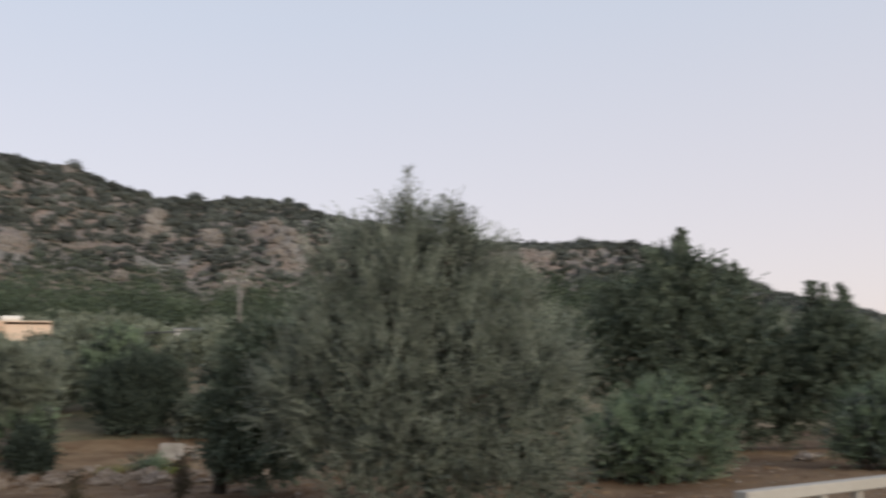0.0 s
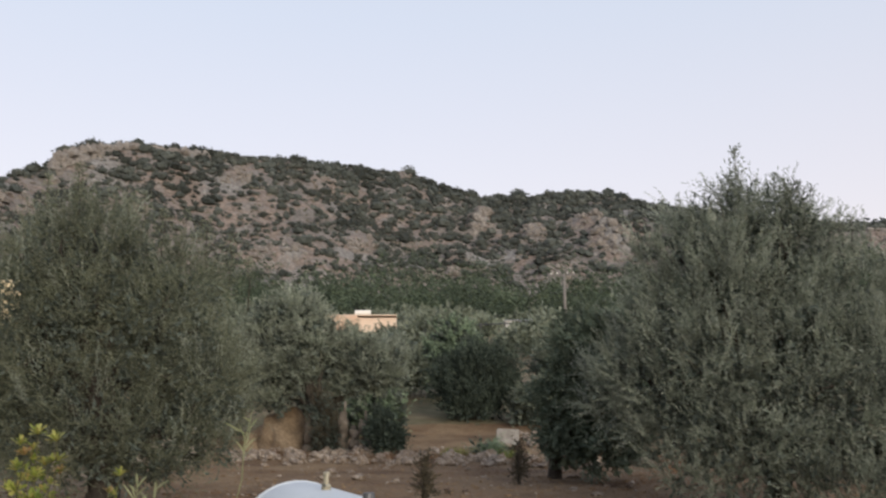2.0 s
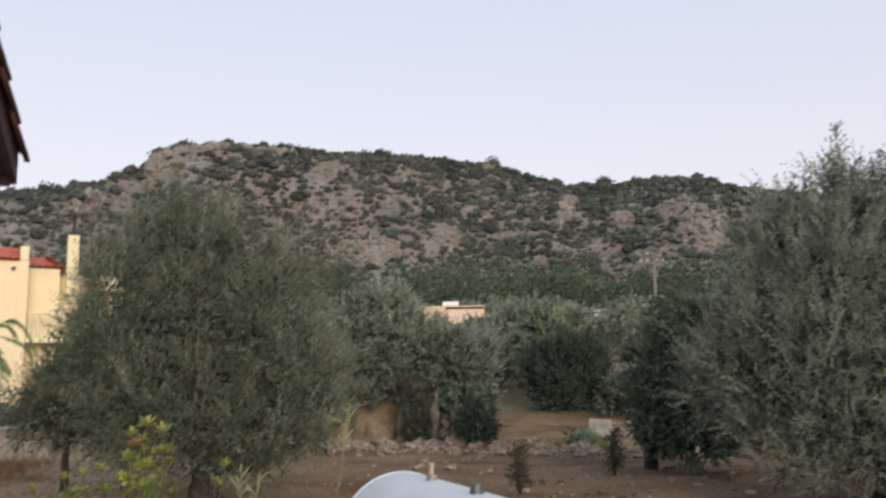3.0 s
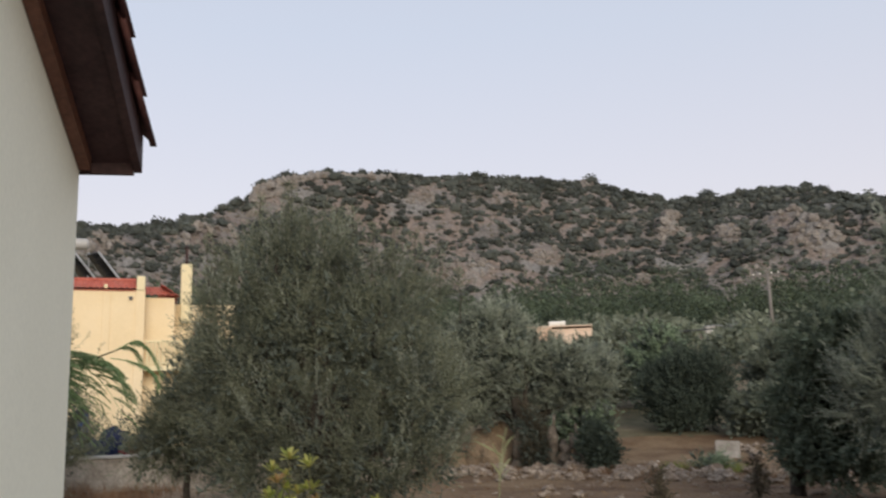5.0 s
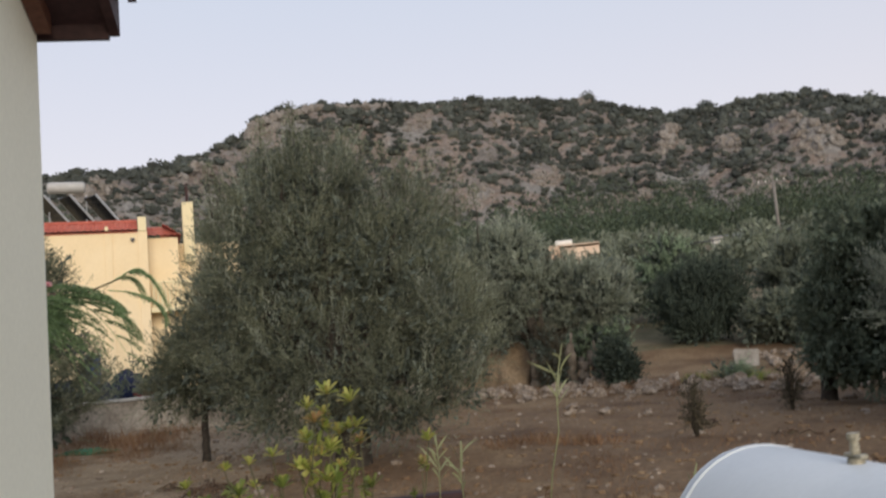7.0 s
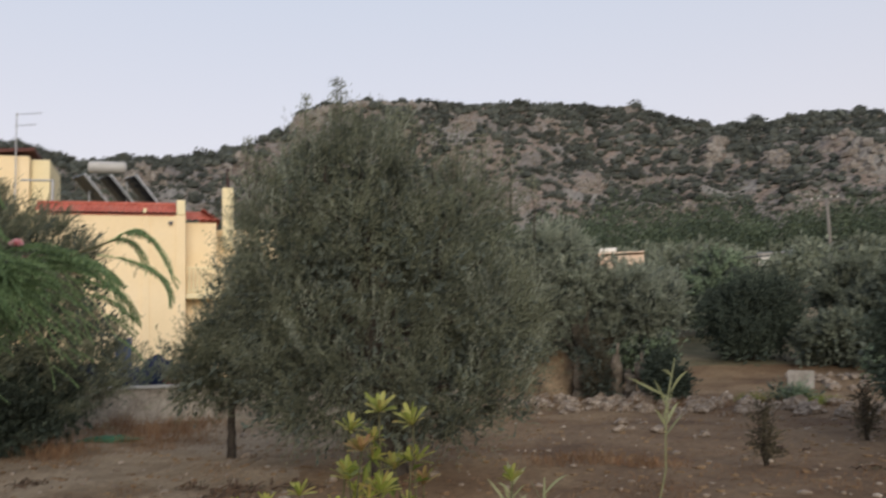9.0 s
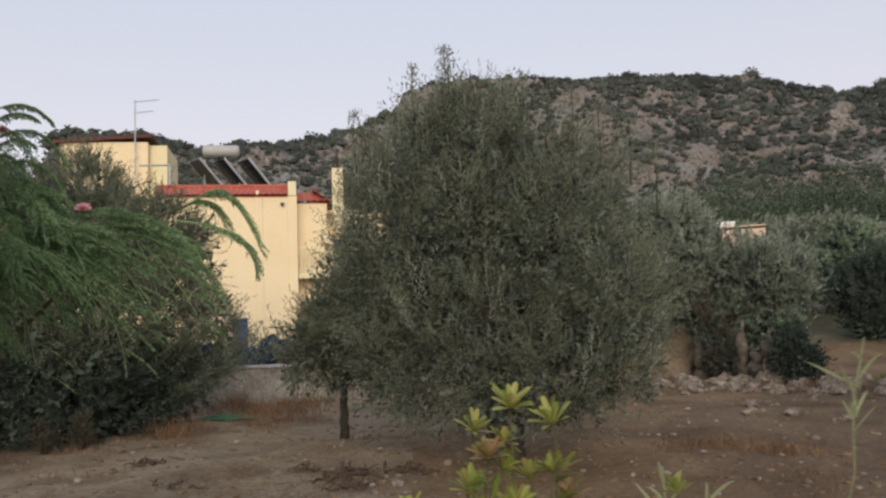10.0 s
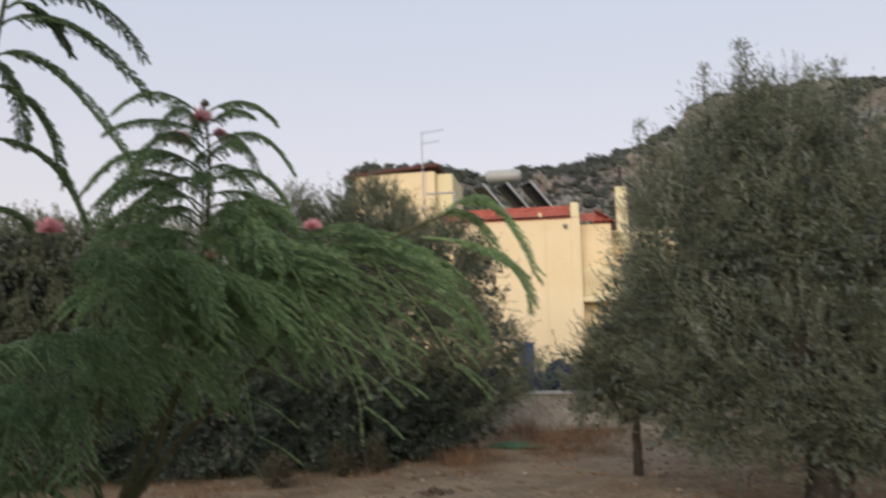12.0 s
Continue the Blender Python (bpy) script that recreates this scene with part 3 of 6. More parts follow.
def build_far_woods():
    """The belt of trees at the foot of the hill and the pale olive grove before it."""
    rng = np.random.default_rng(11)
    for name, label, mat, count, span, rad, size in (
            ("valley_wood", "dark green trees at the foot of the hill", WOOD_LEAF, 470, (-34, 66), (150, 340), (2.4, 7.4)),
            ("far_olive_grove", "pale grey-green olive trees on the slope", GROVE_LEAF, 210, (-30, 60), (66, 126), (1.5, 2.4))):
        geos = []
        while len(geos) < count:
            az, r = rng.uniform(*span), rng.uniform(*rad)
            x, y = -r * math.sin(radians(az)), r * math.cos(radians(az))
            if math.hypot(x + 35, y - 68) < 7 or math.hypot(x + 24, y - 99) < 3 or (az > 44 and r < 80) or (az < -14 and r > 130):
                continue
            if r > 140 and r > foot_of(az, float(np.interp(az, *zip(*RIDGE)))) + (34 if 6 < az < 31 else 16) + 14 * fbm(x, y, 30, 2):
                continue
            if r > 140 and fbm(x + 70, y, 26, 2) < -0.13:
                continue
            h = rng.uniform(*size) * ((0.72 if 3 < az < 22 or 24 < az < 32 else 1) if r < 140 else 0.7 + 0.3 * r / 200)
            z = height(x, y)
            lobes = [(x + rng.normal() * h * 0.35, y + rng.normal() * h * 0.35, z + h * rng.uniform(0.65, 1.0), h * rng.uniform(0.6, 0.95), h * rng.uniform(0.6, 0.95), h * rng.uniform(0.5, 0.8)) for _ in range(3)]
            geos.append(spray_cloud(lobes, 130, 3, 0.62, 0.34, 0.5, 0.4, 0.5))
        solid(name, stacked(*geos), mat, label, "trees", kind="stuff")


build_far_woods()


# ---- trees ----
def tree(name, label, x, y, lobes, sprays, leaf_mat, stems=1, per=16, leaf=0.068, width=0.017, reach=0.36, trunk_r=0.16, fork=1.2, bark=None, sprigs=(), category="tree",
         group="", inner=True, up=0.85, lean=(0, 0), low=0.15, bunch=17, loose=0.36, silver=0.0):
    """A tree or large shrub: knotted trunk, limbs that run out into the leaf masses, shoots with single leaves."""
    z0 = height(x, y) - 0.08
    ob = thing(name, label, category, group, at=(x, y, z0))
    bark = bark or BARK
    lobes = [tuple(l) for l in lobes]
    for k in range(stems):
        foot = (RNG.normal() * 0.22 * (stems > 1), RNG.normal() * 0.22 * (stems > 1), 0)
        head = (lean[0] + foot[0] * 1.6, lean[1] + foot[1] * 1.6, fork * RNG.uniform(0.9, 1.1))
        part("trunk", tube(bend(foot, head, 0, 9, trunk_r * 0.07), [trunk_r * 1.2, trunk_r * 1.02, trunk_r * 0.95, trunk_r * 0.8], 14, 0.035), bark, ob, smooth=True)
        for i, l in enumerate(lobes):
            if i % stems != k:
                continue
            end = np.array(l[:3]) + np.array([0, 0, l[5] * 0.45])
            part("limb", tube(bend(head, end, -0.15, 8, 0.07), [trunk_r * 0.6, trunk_r * 0.35, 0.018], 7, 0.06), bark, ob, smooth=True)
            for _ in range(3):
                d = ball_points(1)[0] * np.array(l[3:]) * 0.8
                part("branch", tube(bend(np.array(l[:3]) * 0.75 + np.array(head) * 0.25, np.array(l[:3]) + d, 0.05, 5, 0.06), [trunk_r * 0.24, 0.01], 5, 0.05), bark, ob, smooth=True)
    # each mass breaks up into boughs that stand apart, with shade between them
    boughs = []
    for l in lobes:
        m = np.array(l)
        for d in ball_points(4 + int(5 * min(1.6, l[3]))):
            q = RNG.uniform(0.34, 0.54)
            boughs.append((*(m[:3] + d * m[3:] * (1.04 - q)), *(m[3:] * q * RNG.uniform(0.85, 1.15, 3))))
    shoots = int(sprays * (1.55 if leaf < 0.07 else 1.3))
    geos = [spray_cloud(lobes, shoots // (7 if leaf < 0.09 else 4), per, leaf, width, reach, up, 0.62, low), clump_crown(boughs, shoots, per, leaf, width, reach * 1.25, up, low, bunch, loose)]
    for sx, sy, sz, tall in sprigs:
        n = int(210 * tall)
        s = RNG.random(n)
        P = np.array([sx, sy, sz]) + np.stack([RNG.normal(size=n) * 0.13 * (1.25 - s), RNG.normal(size=n) * 0.13 * (1.25 - s), s * tall], 1)
        A = unit(RNG.normal(size=(n, 3)) + np.array([0, 0, 0.8]))
        geos.append(leaves(P, A, leaf * 1.5 * (0.7 + 0.6 * RNG.random(n)), width * 1.5))
        part("shoot", tube(bend((sx, sy, sz - 0.5), (sx, sy, sz + tall), 0, 5, 0.02), [0.014, 0.005], 5), bark, ob, smooth=True)
    part("crown", stacked(*geos), leaf_mat, ob, kind="stuff")
    if silver:
        part("young_growth", clump_crown(boughs, int(shoots * silver), per + 4, leaf * 1.15, width * 1.2, reach * 1.6, 1.7, low + 0.5, 6, 0.22), OLIVE_SILVER, ob, "upright shoots of paler young leaves", kind="stuff")
    # leafy core; outside carob and broom its darker colour stands in for crown shade
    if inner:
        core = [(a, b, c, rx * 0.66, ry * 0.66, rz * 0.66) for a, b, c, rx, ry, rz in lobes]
        part("inner_leaves", spray_cloud(core, sprays // 3, 7, leaf * 2.0, width * 3.6, reach, 0.2, 0.35, low), OLIVE_SHADED if leaf_mat not in (OAK_LEAF, DUSK_LEAF) else leaf_mat, ob, kind="stuff")
    return ob


# in front of the hill: the tall olive with the upright shoot
tree("olive_tree", "tall grey-green olive tree with a spiky upright shoot", -0.75, 16.75,
     [(-0.3, 0, 2.6, 2.2, 2.0, 1.9), (-1.4, -0.2, 2.4, 1.15, 1.3, 1.6), (1.4, -0.1, 2.2, 1.6, 1.5, 1.7), (0.2, 0.2, 4.3, 1.35, 1.3, 1.3), (1.3, 0.2, 3.7, 1.2, 1.1, 1.2), (-1.0, 0.1, 4.1, 1.15, 1.1, 1.1),
      (2.0, -0.4, 1.2, 1.0, 1.0, 1.0), (2.3, 0.0, 2.3, 0.9, 0.9, 1.1), (0.3, -0.9, 1.3, 1.4, 1.0, 1.0), (-0.12, 0, 5.1, 0.5, 0.5, 0.8), (0.75, 0.1, 5.0, 0.6, 0.55, 0.6), (-0.9, 0, 4.8, 0.7, 0.6, 0.55), (-1.5, 0, 1.8, 1.0, 1.0, 0.9), (-2.3, 0.1, 2.2, 0.8, 0.8, 1.0), (-0.8, -0.8, 1.3, 1.2, 0.9, 0.6), (-0.6, -1.0, 0.9, 1.3, 0.8, 0.65), (1.3, -0.9, 0.8, 1.4, 0.9, 0.75), (2.2, -0.5, 0.8, 0.9, 0.8, 0.75)], 5500, OLIVE_LEAF, silver=0.13, low=0.05, stems=2, trunk_r=0.17, fork=0.9,
     sprigs=[(-0.05, 0, 5.2, 1.35), (-0.2, 0.1, 5.1, 0.9), (0.6, 0, 5.2, 0.75), (0.95, 0.1, 5.1, 0.7), (0.75, -0.1, 5.0, 0.8), (1.8, 0, 4.5, 0.6), (1.65, 0.1, 4.5, 0.5), (-0.9, 0, 5.0, 0.5)], group="olive trees")
# the broad olive beside the shed house
tree("olive_tree", "broad dense olive tree with thin shoots on top", -11.2, 12.35,
     [(0, 0, 2.7, 1.9, 1.9, 1.7), (-1.0, -0.8, 2.6, 1.1, 1.1, 1.3), (0.9, 0.7, 2.3, 1.25, 1.25, 1.3), (-0.1, 0.0, 4.2, 1.25, 1.25, 1.25), (0.75, 0.65, 3.6, 1.05, 1.05, 1.1), (-0.85, -0.72, 3.75, 1.1, 1.1, 1.15), (-0.7, -0.6, 4.45, 0.9, 0.9, 0.85), (-0.3, -0.25, 4.85, 0.75, 0.75, 0.6), (-1.2, -1.0, 3.0, 0.95, 0.95, 0.95),
      (1.2, 0.95, 1.5, 0.85, 0.85, 0.85), (-1.15, -0.9, 1.5, 0.8, 0.8, 0.85), (0.4, 0.15, 1.2, 1.4, 1.35, 0.85), (0.7, 0.55, 1.1, 1.0, 1.0, 0.6), (-0.8, -0.5, 1.2, 1.1, 1.1, 0.7)], 6600, OLIVE_DULL, silver=0.07, leaf=0.056, width=0.0135, trunk_r=0.27, fork=1.15,
     sprigs=[(-0.55, -0.45, 5.2, 1.0), (-0.42, -0.5, 5.2, 0.95), (-0.88, -0.8, 5.0, 0.95), (-1.53, -1.39, 4.5, 0.75), (-1.45, -1.3, 4.4, 0.6), (0.15, 0.1, 5.2, 0.5), (0.6, 0.5, 5.0, 0.45), (-0.65, -0.4, 5.05, 0.7), (0.9, 0.75, 4.95, 0.5), (1.2, 1.0, 4.8, 0.5), (1.5, 1.3, 4.5, 0.55), (0.35, 0.25, 5.25, 0.5), (1.8, 1.5, 4.1, 0.5)], group="olive trees")
tree("olive_tree", "small young olive tree with a thin bare trunk", -15.07, 12.6,
     [(0, 0, 1.75, 0.95, 0.95, 0.75), (0.0, 0.0, 2.2, 0.7, 0.7, 0.75), (0.45, 0.45, 2.5, 0.7, 0.7, 0.8), (0.15, 0.2, 3.05, 0.5, 0.5, 0.6), (0.55, 0.5, 1.55, 0.7, 0.7, 0.6), (-0.4, -0.4, 1.5, 0.55, 0.55, 0.5)], 1300, OLIVE_DULL, trunk_r=0.075, fork=1.0, group="olive trees", inner=True)
tree("olive_tree", "olive tree with several bare stems among rocks", -16.5, 29.0,
     [(-0.6, -0.2, 3.8, 1.6, 1.6, 1.6), (-1.7, -0.6, 3.3, 1.2, 1.2, 1.3), (1.3, 0.6, 3.2, 1.4, 1.3, 1.25), (-0.6, -0.2, 5.0, 1.0, 1.0, 0.95), (-1.6, -0.6, 4.7, 0.85, 0.85, 0.85), (2.2, 0.9, 3.1, 1.0, 1.0, 1.1), (0.3, 0.1, 4.1, 0.8, 0.8, 0.7), (-1.6, -0.6, 2.2, 0.9, 0.9, 0.8)], 2600, OLIVE_PALE, silver=0.28,
     stems=3, per=12, leaf=0.10, width=0.034, trunk_r=0.24, fork=1.6, group="olive trees")
tree("olive_tree", "large dark olive with foliage down to the ground", -20.6, 10.6,
     [(0, 0, 2.4, 2.2, 2.0, 2.1), (0.7, 1.5, 2.0, 1.4, 1.4, 1.6), (-0.6, -1.8, 2.2, 1.6, 1.7, 1.8), (0.2, 0.2, 4.1, 1.5, 1.4, 1.2), (0.7, 1.4, 3.5, 1.1, 1.1, 1.1), (-0.4, -1.2, 3.9, 1.2, 1.2, 1.1), (0.4, 1.2, 4.2, 0.9, 0.9, 0.9), (0.0, -0.4, 4.7, 1.2, 1.3, 0.9), (0.5, -2.1, 3.7, 1.1, 1.1, 1.0), (0.7, -1.2, 4.0, 1.0, 1.0, 1.0), (0.9, -0.5, 4.1, 1.0, 1.0, 0.9), (-0.4, -3.0, 2.8, 1.4, 1.4, 1.4), (0.3, -3.2, 3.9, 1.4, 1.4, 1.1), (0.3, -2.2, 4.3, 1.1, 1.1, 1.0)],
     7400, OLIVE_DULL, stems=2, trunk_r=0.18, fork=0.8, group="olive trees")
tree("olive_tree", "grey-green olive at the edge of the field", -24.5, 3.6,
     [(0, 0, 2.6, 2.2, 2.2, 2.0), (0.6, 2.0, 2.4, 1.7, 1.7, 1.7), (0, -2.0, 2.3, 1.8, 1.8, 1.7), (0.2, 0.4, 4.0, 1.7, 1.7, 1.15), (0.5, 2.4, 4.0, 1.6, 1.6, 1.2), (0.3, -1.6, 3.8, 1.5, 1.6, 1.1)], 6200, OLIVE_DULL, stems=2, per=14, leaf=0.09, width=0.034, group="olive trees")
# dark evergreen behind the tall olive
tree("carob_tree", "dark evergreen carob with low foliage", -5.65, 21.6,
     [(0.5, 0, 1.9, 0.85, 0.9, 1.4), (1.3, 0.2, 2.4, 1.0, 1.0, 1.4), (0.8, 0, 3.3, 0.7, 0.7, 0.9), (1.6, 0.2, 3.4, 0.8, 0.8, 0.9), (0.5, -0.2, 1.0, 0.8, 0.8, 0.6), (1.4, -0.2, 1.05, 0.9, 0.9, 0.75)], 1900, OAK_LEAF, low=0.2, per=12, leaf=0.085, width=0.045, reach=0.3, fork=0.8, up=0.2)
tree("carob_tree", "dense dark green carob beside the field edge", -15.0, 42.3,
     [(0, 0, 1.9, 1.7, 1.7, 1.7), (0, -0.3, 0.8, 1.5, 1.3, 0.75), (-1.2, -0.4, 1.7, 1.0, 1.0, 1.3), (1.1, 0.4, 1.9, 1.2, 1.2, 1.3), (0.5, 0, 2.7, 1.2, 1.2, 0.8)], 1700, DUSK_LEAF, per=15, leaf=0.15, width=0.03, reach=0.7, fork=0.8, up=1.9, loose=0.25)
tree("carob_tree", "tall dark carob tree with open top branches", 8.0, 32.2,
     [(0, 0, 4.2, 2.5, 2.4, 2.3), (-2.0, 0.3, 3.6, 1.9, 1.8, 1.9), (2.2, -0.2, 3.4, 1.9, 1.8, 1.9), (0.3, 0, 6.1, 1.6, 1.5, 1.2), (1.7, 0, 5.3, 1.3, 1.2, 1.1), (-1.6, 0, 5.2, 1.2, 1.2, 1.0), (0, -0.8, 1.9, 2.2, 1.7, 1.4), (2.5, -0.5, 1.6, 1.6, 1.5, 1.3)],
     3600, OAK_LEAF, per=13, leaf=0.10, width=0.05, reach=0.36, trunk_r=0.24, fork=1.8, up=0.25,
     sprigs=[(0.4, 0, 7.0, 1.1), (0.55, 0.1, 7.0, 1.0), (0.2, 0, 7.1, 0.7), (2.3, 0, 5.9, 0.9), (2.6, 0.1, 5.6, 0.9), (1.9, 0, 6.1, 0.7)], group="carob trees")
tree("carob_tree", "dark carob tree with ragged twigs on top", 13.3, 31.4,
     [(0, 0, 2.8, 1.6, 1.6, 1.8), (-1.3, 0.2, 2.2, 1.2, 1.2, 1.4), (1.5, 0, 2.2, 1.4, 1.4, 1.4), (-0.2, 0, 4.3, 0.9, 0.9, 0.8)], 2000, OAK_LEAF, per=13, leaf=0.10, width=0.05, reach=0.36, trunk_r=0.2, fork=1.2, up=0.25,
     sprigs=[(-0.7, 0, 5.1, 0.8), (-0.5, 0.1, 5.1, 0.8), (0.4, 0, 5.0, 0.8), (0.55, 0, 4.9, 0.7), (-0.2, 0, 5.2, 0.6)], group="carob trees")
tree("carob_tree", "dark carob tree standing behind the others", 19.5, 33.5,
     [(0, 0, 1.5, 2.0, 1.8, 1.2), (-2.0, 0, 1.4, 1.5, 1.5, 1.1), (2.2, 0, 1.4, 1.7, 1.7, 1.1)], 1700, OAK_LEAF, per=12, leaf=0.11, width=0.055, trunk_r=0.2, fork=1.2, group="carob trees")
tree("lentisk_bush", "rounded bright green bush on bare soil", 4.75, 22.1,
     [(0, 0, 1.05, 1.5, 1.3, 1.15), (-1.0, 0.1, 0.9, 0.9, 0.9, 0.9), (1.0, -0.1, 0.9, 0.9, 0.9, 1.0), (0.3, 0, 1.75, 0.9, 0.9, 0.7)], 1500, BUSH_LEAF, stems=3, per=14, leaf=0.085, width=0.026, trunk_r=0.05, fork=0.35, up=0.7, category="bush", group="lentisk bushes")
tree("lentisk_bush", "rounded bright green bush on bare soil", 11.4, 23.9,
     [(0, 0, 1.1, 1.4, 1.3, 1.2), (-0.7, 0.1, 1.0, 0.9, 0.9, 1.0), (0.9, 0, 1.2, 1.0, 1.0, 1.0), (0.2, 0, 1.8, 0.8, 0.8, 0.6)], 1400, BUSH_LEAF, stems=3, per=14, leaf=0.085, width=0.026, trunk_r=0.05, fork=0.35, up=0.7, category="bush", group="lentisk bushes")
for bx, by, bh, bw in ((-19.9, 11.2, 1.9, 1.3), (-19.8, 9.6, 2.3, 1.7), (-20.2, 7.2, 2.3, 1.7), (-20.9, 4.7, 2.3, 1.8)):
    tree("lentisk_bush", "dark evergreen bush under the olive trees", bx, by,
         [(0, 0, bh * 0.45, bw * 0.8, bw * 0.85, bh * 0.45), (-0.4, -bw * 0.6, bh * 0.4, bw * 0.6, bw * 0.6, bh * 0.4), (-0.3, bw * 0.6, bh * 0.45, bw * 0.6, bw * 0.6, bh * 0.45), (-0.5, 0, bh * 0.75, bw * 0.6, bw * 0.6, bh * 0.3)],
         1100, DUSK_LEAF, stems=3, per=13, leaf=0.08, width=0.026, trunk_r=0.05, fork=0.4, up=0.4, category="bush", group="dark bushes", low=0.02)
# the middle distance, between the field and the grove
for bx, by, bh, bw, mat_, nm in ((-22.5, 46.0, 3.4, 2.2, OLIVE_LEAF, "olive_tree"), (-27.5, 43.0, 5.2, 2.8, OLIVE_LEAF, "olive_tree"), (-18.6, 48.5, 4.5, 2.0, BUSH_LEAF, "olive_tree"), (-10.0, 47.0, 3.4, 2.0, GROVE_LEAF, "olive_tree"),
                                 (-6.4, 44.0, 3.2, 1.9, BUSH_LEAF, "bush"), (-2.0, 41.0, 4.8, 2.6, OAK_LEAF, "carob_tree"), (3.5, 43.0, 5.0, 2.8, OAK_LEAF, "carob_tree"), (-12.4, 52.0, 3.6, 2.3, GROVE_LEAF, "olive_tree"),
                                 (-33.0, 41.0, 5.5, 3.0, OLIVE_LEAF, "olive_tree"), (-17.8, 36.6, 2.4, 1.3, BUSH_LEAF, "bush"), (-8.3, 38.2, 1.3, 1.0, BUSH_LEAF, "bush"), (-20.5, 37.5, 3.0, 1.7, OLIVE_LEAF, "olive_tree"), (-24.5, 33.5, 4.0, 2.1, OLIVE_LEAF, "olive_tree"),
                                 (27.0, 36.0, 2.6, 2.4, OAK_LEAF, "carob_tree"), (-28.0, 29.0, 3.5, 1.7, OLIVE_LEAF, "olive_tree"), (-36.0, 56.0, 5.0, 3.0, GROVE_LEAF, "olive_tree"), (-11.3, 41.5, 2.0, 1.5, GROVE_LEAF, "olive_tree"), (-24.6, 52.6, 3.5, 2.0, GROVE_LEAF, "olive_tree"), (-21.6, 47.6, 3.3, 1.8, GROVE_LEAF, "olive_tree")):
    tree(nm, {"bush": "low green bush at the field's edge", "olive_tree": "grey-green olive tree in the middle distance", "carob_tree": "dark evergreen tree in the middle distance"}[nm], bx, by,
         [(0, 0, bh * 0.55, bw * 0.8, bw * 0.75, bh * 0.42), (-bw * 0.45, 0.1, bh * 0.45, bw * 0.55, bw * 0.55, bh * 0.34), (bw * 0.45, -0.1, bh * 0.48, bw * 0.55, bw * 0.55, bh * 0.36), (0.1, 0, bh * 0.8, bw * 0.45, bw * 0.45, bh * 0.22)],
         900, mat_, per=9, leaf=0.17, width=0.075, reach=0.42, trunk_r=0.15, fork=bh * 0.3, category="bush" if nm == "bush" else "tree", group="field edge trees", low=0.1)


# ---- the near house, whose gable wall the walk passes ----
def prism(profile, y0, y1):
    """A profile in x and z, drawn out along y."""
    n = len(profile)
    V = [(x, y, z) for y in (y0, y1) for x, z in profile]
    F = [list(range(n))[::-1], [n + i for i in range(n)]] + [[i, (i + 1) % n, n + (i + 1) % n, n + i] for i in range(n)]
    return np.array(V), [f[::-1] for f in F]


def barrel_tile(length, r, thick=0.026):
    """A half-round clay tile lying along x, tapering a little."""
    V, F, k = [], [], 7
    for x, q in ((0, 1.0), (length, 0.84)):
        for rr in (r * q, (r - thick) * q):
            V += [(x, rr * math.cos(a), rr * math.sin(a)) for a in np.linspace(0, math.pi, k)]
    for j in range(k - 1):
        F += [[j, j + 1, 2 * k + j + 1, 2 * k + j], [k + j + 1, k + j, 3 * k + j, 3 * k + j + 1], [j + 1, j, k + j, k + j + 1], [2 * k + j, 2 * k + j + 1, 3 * k + j + 1, 3 * k + j]]
    F += [[0, 2 * k, 3 * k, k], [k - 1, 2 * k - 1, 4 * k - 1, 3 * k - 1]]
    return np.array(V), F


